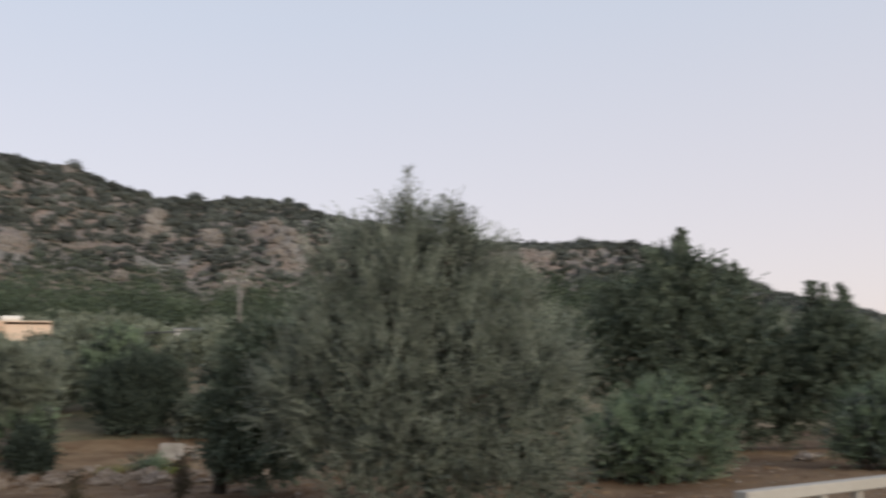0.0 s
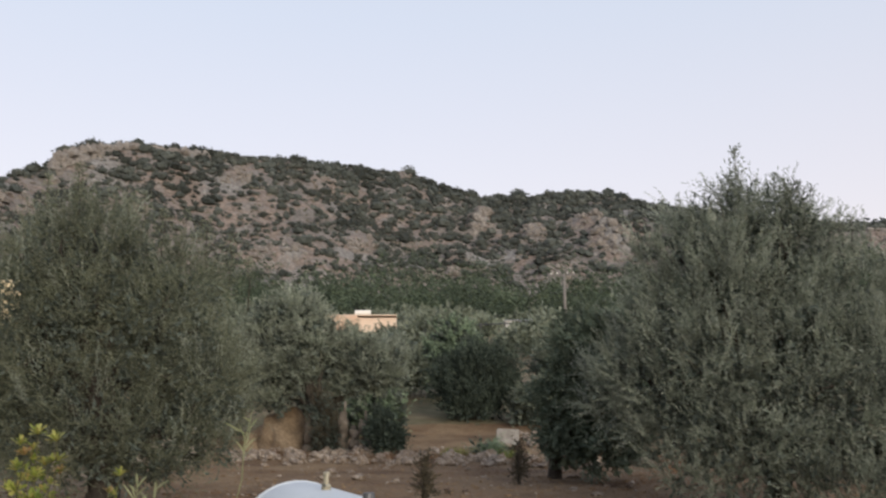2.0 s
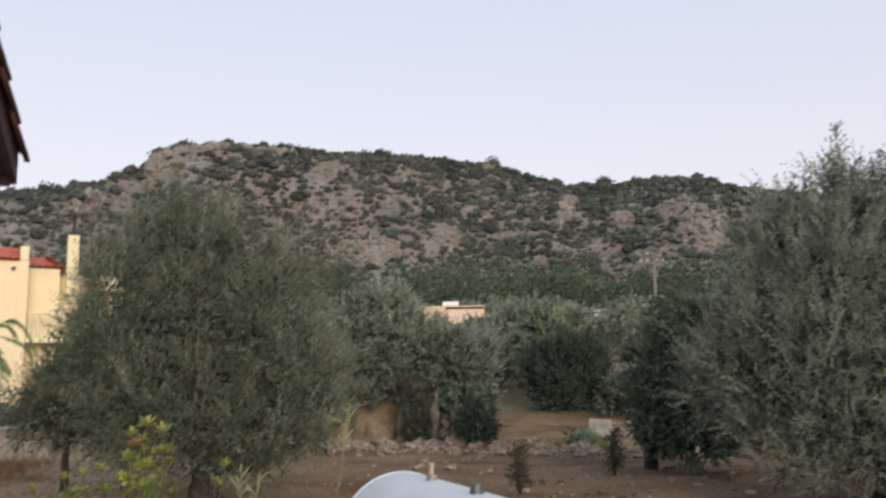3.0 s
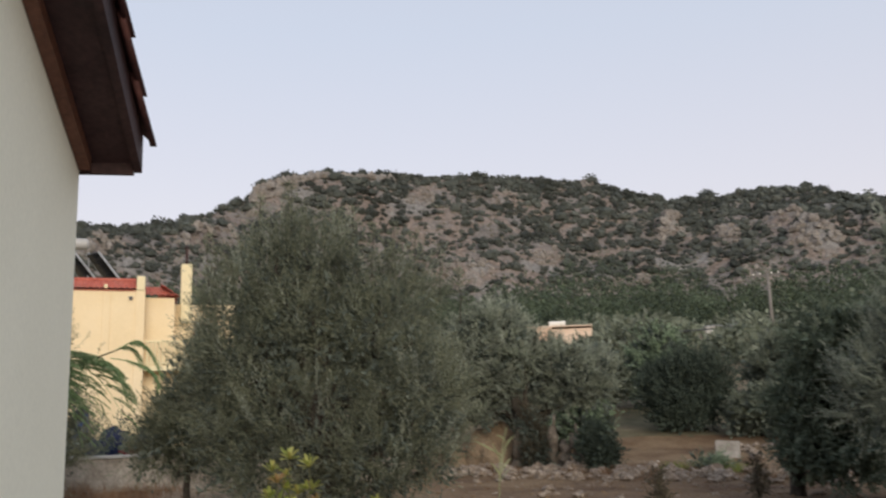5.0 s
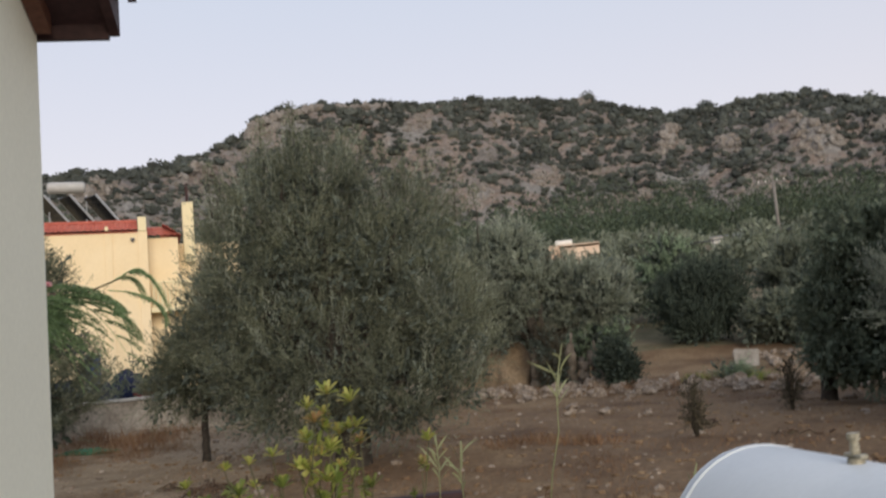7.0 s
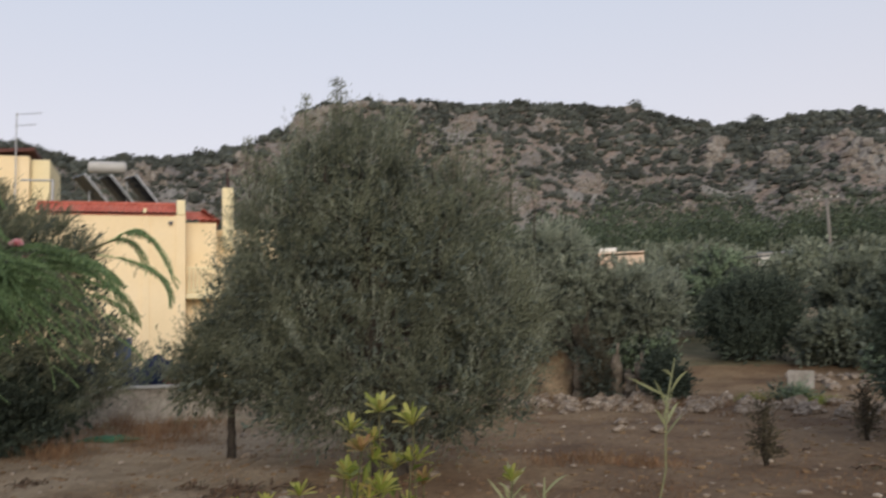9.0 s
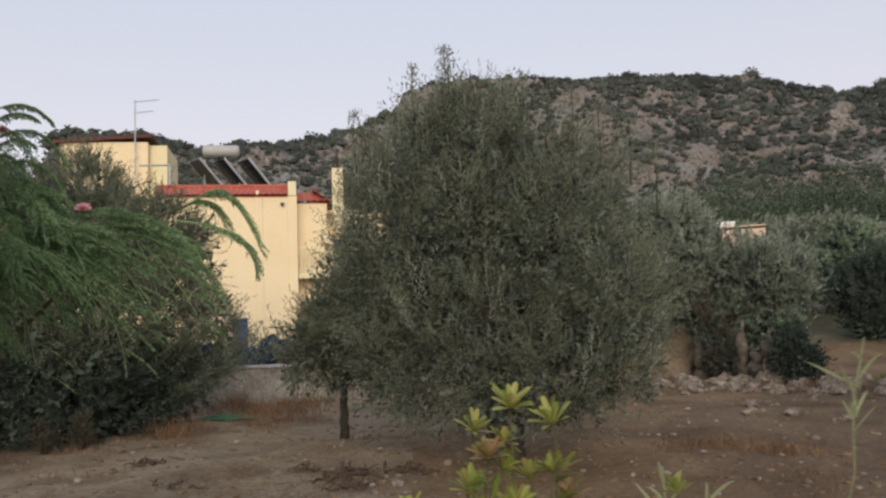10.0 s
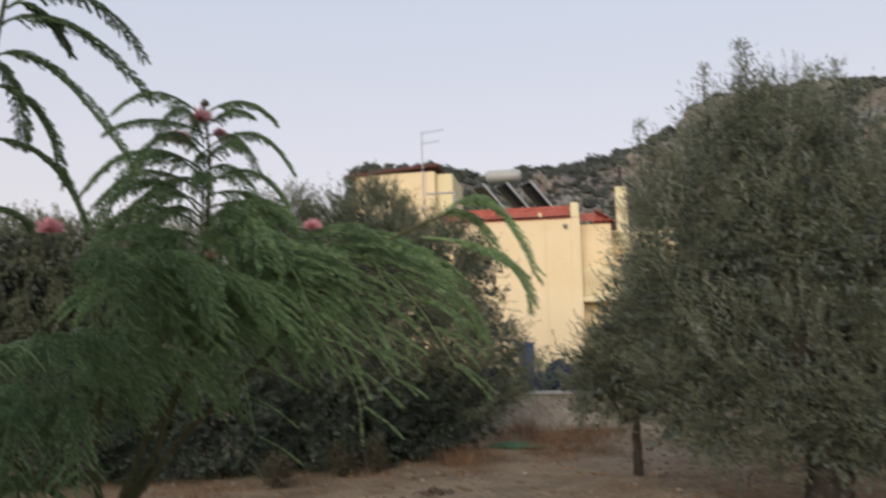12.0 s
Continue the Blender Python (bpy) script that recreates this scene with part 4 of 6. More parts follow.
def build_near_house():
    eave, pitch, half, deep = 2.945, math.tan(radians(19)), 3.0, 5.0
    a = radians(44)
    m = Matrix(((math.sin(a), math.cos(a), 0, -3.83), (-math.cos(a), math.sin(a), 0, 2.42), (0, 0, 1, 0), (0, 0, 0, 1)))
    house = thing("near_house", "whitewashed house with dark wooden eaves and tiled roof", "house")
    top = lambda s: eave + pitch * (half - abs(half - s))  # noqa: E731
    put = lambda name, g, mat, label="", parent=house, smooth=False: part(name, moved(g, m), mat, parent, label, smooth)  # noqa: E731
    put("wall", prism([(0, -0.1), (0, eave - 0.01), (half, top(half) - 0.01), (2 * half, eave - 0.01), (2 * half, -0.1)], -deep, 0), WALL_WHITE, "pale whitewashed gable wall")
    over, out = 0.222, 0.02
    for side in (0, 1):
        fx = (lambda s: s) if side == 0 else (lambda s: 2 * half - s)
        slope = lambda s0, s1, lo, hi: [(fx(s0), eave + pitch * s0 + lo), (fx(s1), eave + pitch * s1 + lo), (fx(s1), eave + pitch * s1 + hi), (fx(s0), eave + pitch * s0 + hi)]  # noqa: E731
        fl = (lambda g: g) if side == 0 else (lambda g: (g[0], [f[::-1] for f in g[1]]))
        roof = put("soffit", fl(prism(slope(-out, half, 0.0, 0.035), -deep - 0.2, over - 0.03)), WOOD_DARK, "dark stained soffit boards")
        put("bargeboard", fl(prism(slope(-out - 0.012, half, -0.03, 0.115), over - 0.028, over)), WOOD_DARK, "dark wooden bargeboard", roof)
        put("wall_batten", fl(prism(slope(0.02, half, -0.055, -0.002), 0.003, 0.045)), WOOD_RED, "red-brown batten under the eaves", roof)
        put("eave_fascia", fl(prism([(fx(-out - 0.02), eave - 0.05), (fx(-out), eave - 0.05), (fx(-out), eave + 0.09), (fx(-out - 0.02), eave + 0.09)], -deep - 0.2, over - 0.03)), WOOD_DARK, "", roof)
        put("roof_bed", fl(prism(slope(-out, half, 0.037, 0.09), -deep - 0.2, over - 0.03)), TILE_BROWN, "", roof)
        tile = mesh_of("tile", *barrel_tile(0.40, 0.085), TILE_BROWN, True)
        rows = [over - 0.038] + [over - 0.24 - 0.19 * i for i in range(12)]
        for c in range(11):
            s = -out - 0.05 + 0.29 * c
            if s > half - 0.1:
                continue
            for y in rows:
                ob = part("tile", tile, TILE_BROWN, roof)
                x0 = fx(s)
                turn = pose(x0, y, eave + pitch * s + 0.102, 0, -math.degrees(math.atan(pitch)) + 3.0 if side == 0 else 180 + math.degrees(math.atan(pitch)) - 3.0, 0 if side == 0 else 0)
                if side == 1:
                    turn = pose(x0, y, eave + pitch * s + 0.102) @ pose(0, 0, 0, 0, 0, 180) @ pose(0, 0, 0, 0, -math.degrees(math.atan(pitch)) + 3.0, 0)
                ob.matrix_world = m @ turn
        far = []
        for c in range(11):
            s = -out - 0.05 + 0.29 * c
            for i in range(12, 27 if s <= half - 0.1 else 12):
                turn = pose(fx(s), over - 0.24 - 0.19 * i, eave + pitch * s + 0.102) @ pose(0, 0, 0, 0, 0, 180 * side) @ pose(0, 0, 0, 0, -math.degrees(math.atan(pitch)) + 3.0, 0)
                far.append(moved(barrel_tile(0.40, 0.085), m @ turn))
        part("tile_rows", joined(*far), TILE_BROWN, roof, smooth=True, kind="stuff")
    put("ridge_cap", tube([(half, -deep - 0.2, top(half) + 0.14), (half, over + 0.02, top(half) + 0.14)], [0.1], 10), TILE_BROWN)


build_near_house()

# the paved terrace that the walk goes along, and its rail
solid("terrace", joined(box((-4.05, -6, -0.3), (9, 4.62, 0.45), 0.02), box((0.8, 4.62, -0.3), (9, 7.0, 0.446), 0.02)), CONCRETE, "grey concrete terrace beside the house", "terrace", kind="structure")


def build_rail():
    ob = thing("terrace_rail", "cream painted wooden rail at the terrace edge", "railing")
    a, b = np.array((1.46, 4.78, 1.50)), np.array((4.2, 6.5, 1.50))
    d = unit(b - a)
    ang = math.degrees(math.atan2(d[1], d[0]))
    L = float(np.linalg.norm(b - a))
    m = pose(*a, 0, 0, ang)
    part("handrail", moved(box((0, -0.045, -0.062), (L, 0.045, 0.0), 0.006), m), CREAM, ob)
    for i, s in enumerate((0.31, 0.63, 0.95, 1.6, 2.25, 2.9)):
        part("post", moved(box((s, -0.022, -1.045), (s + 0.044, 0.022, -0.062), 0.004), m), CREAM, ob)
    part("lower_rail", moved(box((0.31, -0.018, -0.94), (L, 0.018, -0.88), 0.004), m), CREAM, ob)


build_rail()


def build_gas_tank():
    """A horizontal white pressure tank on two saddles, with a brass valve."""
    ob = thing("gas_tank", "white horizontal gas tank with a brass valve", "tank")
    r, long, dome, top = 0.31, 1.9, 0.055, 1.547
    end = np.array((-2.358, 3.813, top - r))
    d = unit(np.array((0.724, -0.69, 0)))
    m = pose(*end, 0, 0, math.degrees(math.atan2(d[1], d[0])))
    prof = [(-dome * math.cos(a), r * math.sin(a) ** 0.6) for a in np.linspace(0, math.pi / 2, 12)][1:]
    prof = [(-dome, 0.002)] + prof + [(long * q, r) for q in (0.25, 0.5, 0.75, 1)] + [(long + dome * math.sin(a), r * math.cos(a) ** 0.6) for a in np.linspace(0, math.pi / 2, 12)[1:-1]] + [(long + dome, 0.002)]
    k = 40
    V = np.array([(x, q * math.cos(t), q * math.sin(t)) for x, q in prof for t in np.linspace(0, 2 * math.pi, k, endpoint=False)])
    F = [[i * k + j, i * k + (j + 1) % k, (i + 1) * k + (j + 1) % k, (i + 1) * k + j] for i in range(len(prof) - 1) for j in range(k)]
    body = part("body", moved((V, [f[::-1] for f in F]), m), TANK_WHITE, ob, smooth=True)
    for x in (0.03, long - 0.03):
        ring = tube([(x - 0.012, 0, 0), (x + 0.012, 0, 0)], [r + 0.003], 40)
        part("weld_seam", moved(ring, m), TANK_WHITE, body, smooth=True)
    x = 0.49
    valve = part("valve", moved(joined(tube([(x, 0, r - 0.01), (x, 0, r + 0.012)], [0.022], 12), tube([(x, 0, r + 0.016), (x, 0, r + 0.065)], [0.013, 0.011], 10), box((x - 0.035, -0.012, r + 0.012), (x + 0.035, 0.012, r + 0.024), 0.003)), m), BRASS, ob, "brass filling valve")
    part("valve_cap", moved(tube([(x, 0, r + 0.058), (x, 0, r + 0.075)], [0.016], 10), m), BRASS, valve)
    part("gauge", moved(tube([(x + 0.55, 0.0, r - 0.01), (x + 0.55, 0.0, r + 0.035)], [0.03, 0.022], 12), m), DARK_STEEL, ob, "dark round gauge")
    for s in (0.35, long - 0.35):
        part("saddle", moved(box((s - 0.06, -0.23, -(top - r) + 0.446), (s + 0.06, 0.23, -r * 0.66), 0.01), m), CONCRETE, ob, "concrete saddle")


build_gas_tank()


# ---- plants beside the terrace ----
def frond(base, mid, tip, pairs, pinna, fall, set_back=0.16):
    """A twice-feathered leaf folded for the evening: a stalk arching from base over mid to tip, with pairs of side stalks that hang
    forward from it, each closed along two rows of small leaflets."""
    base, mid, tip = (np.array(p, float) for p in (base, mid, tip))
    knee = 2 * mid - (base + tip) / 2
    on = lambda q: base * (1 - q) ** 2 + 2 * knee * q * (1 - q) + tip * q ** 2  # noqa: E731
    q = np.linspace(set_back, 1, pairs)[:, None]
    P = on(q)
    T = unit(on(q + 0.01) - on(q - 0.01))
    side = unit(np.cross(T, (0, 0, 1.0)) + 1e-5)
    span = float(np.linalg.norm(mid - base) + np.linalg.norm(tip - mid))
    feet, ways, sizes = [], [], []
    for sg in (-1, 1):
        L = (span * pinna * np.sin(np.pi * (0.24 + 0.62 * q[:, 0])) ** 0.7 * RNG.uniform(0.82, 1.15, pairs))[:, None, None]
        D = unit(side * sg * RNG.uniform(0.35, 0.75, (pairs, 1)) + (T * (1, 1, 0.30) + (0, 0, 0.06)) * 1.25 + 0.08 * RNG.normal(size=(pairs, 3)))
        k = 11 if pinna < 0.24 else 32
        u = np.linspace(0.05, 1, k)[None, :, None]
        Q = P[:, None] + D[:, None] * L * u + np.array([0, 0, -1.0]) * L * fall * u ** 2.2
        W = unit(np.gradient(Q, axis=1))
        lay = unit(np.cross(W, side[:, None]))
        for face in (-1, 1):
            feet.append(Q.reshape(-1, 3))
            ways.append(unit(W * 0.85 + lay * 0.40 * face + 0.10 * RNG.normal(size=W.shape)).reshape(-1, 3))
            sizes.append(np.repeat((L[:, 0, 0] * 2.1 / k).clip(0.008, 0.026 if pinna < 0.24 else 0.017), k))
    size = np.concatenate(sizes)
    V, F = leaves(np.concatenate(feet), np.concatenate(ways), size, size * (0.50 if pinna < 0.24 else 0.62), 0.05)
    tv, tf = tube(on(np.linspace(0, 1, 10)[:, None]), [0.0032, 0.0014], 4, 0, False)
    return stacked((V, F), (tv, np.array(tf)))


def build_silk_tree():
    x0, y0 = -5.9, 3.06
    ob = thing("silk_tree", "young silk tree with feathery folded fronds and pink flowers", "tree", at=(x0, y0, height(x0, y0)))
    o = np.array(ob.location)
    here = lambda p: np.array(p, float) - o  # noqa: E731

    def stem(points, radii, parent=ob):
        return part("stem", tube(np.array([here(p) for p in points]), radii, 7, 0.03), TWIG, parent, smooth=True)

    def leaf(a, m, e, pairs, pinna, fall, parent):
        part("frond", frond(here(a), here(m), here(e), pairs, pinna, fall), SILK_LEAF, parent)

    # stems rise from one root and part low down
    fork = (-5.96, 3.16, 1.62)
    stem([(x0, y0, o[2] - 0.05), (-5.92, 3.06, 0.8), fork], [0.022, 0.017, 0.013])
    leader = stem([fork, (-6.0, 3.28, 1.8), (-5.98, 3.38, 2.1), (-5.95, 3.4, 2.36), (-5.91, 3.4, 2.58), (-5.89, 3.38, 2.72)], [0.011, 0.009, 0.007, 0.005, 0.003])
    out = stem([fork, (-5.98, 3.35, 1.85), (-5.9, 3.55, 2.05), (-5.76, 3.74, 2.31), (-5.64, 3.88, 2.38), (-5.58, 3.96, 2.42)], [0.010, 0.008, 0.006, 0.003])
    near = stem([fork, (-5.75, 2.92, 1.85), (-5.55, 2.8, 2.2), (-5.43, 2.84, 2.5), (-5.37, 2.88, 2.76)], [0.010, 0.009, 0.007, 0.004])
    broad = stem([fork, (-6.0, 3.26, 1.85), (-5.98, 3.4, 2.05), (-5.95, 3.48, 2.2)], [0.010, 0.008, 0.005])
    low = stem([fork, (-5.95, 3.12, 1.8), (-5.94, 3.14, 2.0), (-5.9, 3.12, 2.26)], [0.010, 0.008, 0.005])
    # the leader's fronds go round it, the upper ones shorter and more upright
    for i in range(46):
        u = (i / 45) ** 1.15
        a = np.array((-5.97, 3.39, 2.20)) * (1 - u) + np.array((-5.89, 3.38, 2.70)) * u
        w, L = 2.4 * i + 0.5 + RNG.normal() * 0.3, (0.40 - 0.17 * u) * RNG.uniform(0.75, 1.1)
        d = np.array((math.cos(w), math.sin(w), 0))
        leaf(a, a + d * L * 0.52 + np.array((0, 0, L * RNG.uniform(0.10, 0.24))), a + d * L * 0.98 - np.array((0, 0, L * RNG.uniform(0.0, 0.30))), 22, 0.25 - 0.12 * u, 0.55, leader)
    for a, m, e in (((-5.39, 2.86, 2.68), (-5.4, 2.98, 2.72), (-5.44, 3.15, 2.6)), ((-5.41, 2.85, 2.62), (-5.38, 2.95, 2.62), (-5.38, 3.11, 2.44)), ((-5.42, 2.84, 2.58), (-5.4, 2.93, 2.54), (-5.41, 2.99, 2.4)),
                    ((-5.45, 2.83, 2.48), (-5.43, 2.95, 2.45), (-5.42, 3.03, 2.32)), ((-5.37, 2.88, 2.72), (-5.42, 3.01, 2.79), (-5.51, 3.15, 2.71)), ((-5.37, 2.89, 2.73), (-5.39, 2.94, 2.73), (-5.44, 3.0, 2.67)),
                    ((-5.47, 2.84, 2.35), (-5.5, 2.9, 2.35), (-5.53, 2.94, 2.32)), ((-5.4, 2.85, 2.64), (-5.35, 2.89, 2.56), (-5.3, 2.91, 2.45))):
        leaf(a, m, e, 30, 0.115, 0.4, near)
    for a, m, e in (((-5.58, 3.93, 2.41), (-5.50, 4.02, 2.43), (-5.44, 4.12, 2.24)), ((-5.64, 3.92, 2.39), (-5.60, 4.01, 2.42), (-5.62, 4.12, 2.30)), ((-5.61, 3.88, 2.35), (-5.47, 4.02, 2.29), (-5.41, 4.08, 2.16)),
                    ((-5.64, 3.84, 2.28), (-5.60, 3.97, 2.20), (-5.60, 4.05, 2.08)), ((-5.72, 3.85, 2.32), (-5.71, 3.97, 2.31), (-5.75, 4.08, 2.24)), ((-5.58, 3.95, 2.42), (-5.55, 4.02, 2.46), (-5.55, 4.08, 2.42)),
                    ((-5.70, 3.80, 2.32), (-5.60, 3.88, 2.30), (-5.52, 3.94, 2.10))):
        leaf(a, m, e, 28, 0.15, 0.5, out)
    # the broad ones that reach out over the field
    for a, m, e in (((-5.95, 3.5, 2.15), (-5.75, 3.72, 2.33), (-5.56, 3.94, 2.02)), ((-5.97, 3.46, 2.1), (-5.81, 3.6, 2.27), (-5.66, 3.72, 1.92)), ((-5.92, 3.57, 2.3), (-5.77, 3.72, 2.38), (-5.63, 3.91, 2.19)),
                    ((-5.96, 3.43, 2.25), (-5.75, 3.52, 2.33), (-5.56, 3.57, 2.09)), ((-6.0, 3.51, 2.23), (-5.93, 3.64, 2.28), (-5.81, 3.89, 1.98)), ((-5.78, 3.65, 2.3), (-5.69, 3.74, 2.34), (-5.62, 3.83, 2.08)),
                    ((-5.97, 3.35, 2.34), (-5.83, 3.45, 2.39), (-5.71, 3.57, 2.25)), ((-5.9, 3.5, 2.2), (-5.72, 3.62, 2.30), (-5.58, 3.76, 2.06)), ((-6.0, 3.4, 2.12), (-5.85, 3.42, 2.2), (-5.7, 3.46, 1.86))):
        leaf(a, m, e, 10, 0.36, 0.22, broad)
    # the thick of the crown, lower and nearer the wall
    for i in range(130):
        w, v = 2.4 * i, (i * 0.618) % 1
        a = np.array((-5.98, 3.04, 2.05)) + np.array((math.cos(w) * 0.36, math.sin(w) * 0.40, 0)) * math.sqrt((i * 0.37) % 1) + np.array((0, 0, 0.34 * v - 0.17))
        L = RNG.uniform(0.24, 0.36)
        d = unit(np.array((math.cos(w) + 0.2, math.sin(w), 0)))
        leaf(a, a + d * L * 0.5 + np.array((0, 0, L * 0.2)), a + d * L - np.array((0, 0, L * RNG.uniform(0.1, 0.42))), 20 if i % 3 else 9, 0.15 if i % 3 else 0.27, 0.4, low)
    # hanging skirt close to the wall
    for i in range(64):
        w = 2.4 * i
        a = np.array((-5.86, 2.96, 1.96)) + np.array((math.cos(w), math.sin(w), 0)) * 0.26 * math.sqrt((i * 0.37) % 1) + np.array((0, 0, 0.30 * ((i * 0.618) % 1) - 0.18))
        L = RNG.uniform(0.18, 0.28)
        d = np.array((math.cos(w), math.sin(w), 0))
        leaf(a, a + d * L * 0.5 + np.array((0, 0, L * 0.12)), a + d * L * 0.9 - np.array((0, 0, L * RNG.uniform(0.2, 0.5))), 16, 0.18, 0.5, low)
    for x, y, z, r in ((-5.85, 3.36, 2.675, 0.036), (-5.83, 3.3, 2.61, 0.034), (-5.89, 3.42, 2.65, 0.02), (-5.82, 3.0, 2.36, 0.04), (-5.78, 3.64, 2.39, 0.03), (-5.77, 3.37, 2.30, 0.026), (-5.86, 3.72, 2.345, 0.024)):
        d = ball_points(150)
        d[:, 2] = np.abs(d[:, 2]) * 0.8 - 0.2
        part("flower", leaves(np.repeat(here((x, y, z))[None], 150, 0), d, r * (0.6 + 0.5 * RNG.random(150)), 0.009, 0.1), PINK, ob, "fluffy pink flower")
    part("seed_head", moved(blob(3, 2, 0.3), Matrix.Translation(Vector(here((-5.89, 3.38, 2.73)))) @ Matrix.Scale(0.011, 4)), DARK_TWIG, ob)


build_silk_tree()


def rosette(n, L, W):
    """A whorl of blunt finger-like leaves that stand up and out."""
    V, F = [], []
    for i in range(n):
        a = 2.4 * i + RNG.normal() * 0.2
        tilt = math.radians(22 + 58 * (i / n)) + RNG.normal() * 0.10
        d = np.array([math.cos(a) * math.cos(tilt), math.sin(a) * math.cos(tilt), math.sin(tilt)])
        s = np.array([-math.sin(a), math.cos(a), 0])
        nn = np.cross(d, s)
        l = L * RNG.uniform(0.75, 1.15)
        base = len(V)
        for q, w in ((0, 0.25), (0.3, 0.75), (0.68, 1.0), (0.92, 0.85), (1.0, 0.35)):
            c = d * l * q - nn * l * 0.16 * q * q
            V += [c + s * W * w / 2 + nn * W * 0.12 * w, c, c - s * W * w / 2 + nn * W * 0.12 * w]
        for j in range(4):
            b = base + 3 * j
            F += [[b, b + 1, b + 4, b + 3], [b + 1, b + 2, b + 5, b + 4]]
    return np.array(V), np.array(F)


def build_lime_shrub():
    x0, y0 = -4.30, 4.06
    ob = thing("lime_shrub", "yellow-green shrub with whorls of finger-like leaves", "shrub", at=(x0, y0, height(x0, y0)))
    right, ahead = np.array((0.74, 0.67, 0)), np.array((-0.67, 0.74, 0))
    z0 = ob.location.z
    spots = [(0, 1.79, 0, 1), (0.11, 1.745, 0.02, 1), (-0.095, 1.73, 0.05, 0.8), (-0.06, 1.67, -0.02, 0.9), (0.10, 1.63, 0.0, 0.8), (-0.10, 1.58, 0.0, 1.1), (0.0, 1.54, -0.03, 1.2), (-0.03, 1.49, 0.06, 1.1), (0.14, 1.55, 0.03, 0.9), (0.08, 1.46, 0.05, 1.1),
             (-0.14, 1.46, 0.02, 1.1), (-0.26, 1.53, 0.05, 0.8), (-0.36, 1.51, 0.0, 0.7), (-0.42, 1.37, 0.08, 1.0), (-0.55, 1.34, 0.04, 0.9), (-0.50, 1.25, -0.05, 1.1), (-0.60, 1.20, 0.05, 1.0), (0.33, 1.50, 0.10, 0.8), (0.42, 1.42, 0.12, 0.7), (0.25, 1.38, 0.05, 0.9),
             (-0.30, 1.30, 0.0, 1.0), (-0.05, 1.30, 0.0, 1.2), (0.12, 1.28, 0.0, 1.1), (-0.2, 1.15, 0.05, 1.2), (0.05, 1.12, 0, 1.2), (-0.4, 1.08, 0, 1.1), (0.3, 1.15, 0.1, 1.0), (-0.65, 1.42, 0.1, 0.8), (-0.72, 1.12, 0.0, 1.0), (-0.48, 1.48, 0.12, 0.7), (0.05, 1.60, 0.06, 0.9), (-0.02, 1.70, 0.03, 0.7), (0.18, 1.36, -0.02, 1.0), (-0.62, 1.02, 0.1, 1.1), (0.02, 1.40, -0.06, 1.1), (-0.22, 1.40, -0.04, 1.0), (0.49, 1.50, 0.35, 0.9), (0.40, 1.44, 0.30, 0.7)]
    for i, (a, z, b, q) in enumerate(spots):
        if a > -0.2 and ((z < 1.36 and i % 3) or (1.36 <= z < 1.56 and i % 2)):
            continue
        tip = right * a + ahead * b + np.array((0, 0, z - 0.045 - z0))
        foot = right * a * 0.25 + np.array((0, 0, 0))
        stem = part("stem", tube(bend(foot, tip, 0.0, 7, 0.022), [0.008, 0.003], 6), TWIG, ob, smooth=True)
        mat_ = (RUSSET_LEAF if i % 5 == 3 else LIME_LEAF) if z > 1.40 else GREEN_LEAF
        part("leaf_whorl", moved(rosette(17, 0.069 * q, 0.0165 * q), Matrix.Translation(Vector(tip)) @ pose(0, 0, 0, RNG.uniform(-25, 25), RNG.uniform(-25, 25), RNG.uniform(0, 360))), mat_, stem)
        for u in (0.92,):
            p = foot * (1 - u) + tip * u + RNG.normal(size=3) * 0.02
            part("leaf_whorl", moved(rosette(11, 0.060 * q, 0.0165 * q), Matrix.Translation(Vector(p)) @ pose(0, 0, 0, RNG.uniform(-50, 50), RNG.uniform(-50, 50), RNG.uniform(0, 360))), LIME_LEAF if z > 1.45 and u > 0.8 else GREEN_LEAF, stem)
        n = 12
        s = RNG.uniform(0.45, 0.98, n)[:, None]
        part("lower_leaves", leaves(foot * (1 - s) + tip * s, unit(RNG.normal(size=(n, 3)) + (0, 0, 0.4)), 0.07 * q, 0.026, 0.2), GREEN_LEAF, stem, kind="stuff")


build_lime_shrub()


def blade(p, d, L, W, droop):
    """A grass blade of four lengths."""
    q = np.linspace(0, 1, 6)
    d = unit(np.asarray(d, float))
    b = RNG.uniform(0, 6.28)
    s = unit(np.cross(d, (math.cos(b), math.sin(b), 0.35)))
    c = np.asarray(p) + d * L * q[:, None] + np.array([0, 0, -1.0]) * (droop * L * q ** 2)[:, None]
    w = (W * np.sin(np.pi * (0.12 + 0.88 * q)) / 2)[:, None]
    V = np.stack([c + s * w, c - s * w], 1).reshape(-1, 3)
    return V, np.array([[2 * i, 2 * i + 1, 2 * i + 3, 2 * i + 2] for i in range(5)])


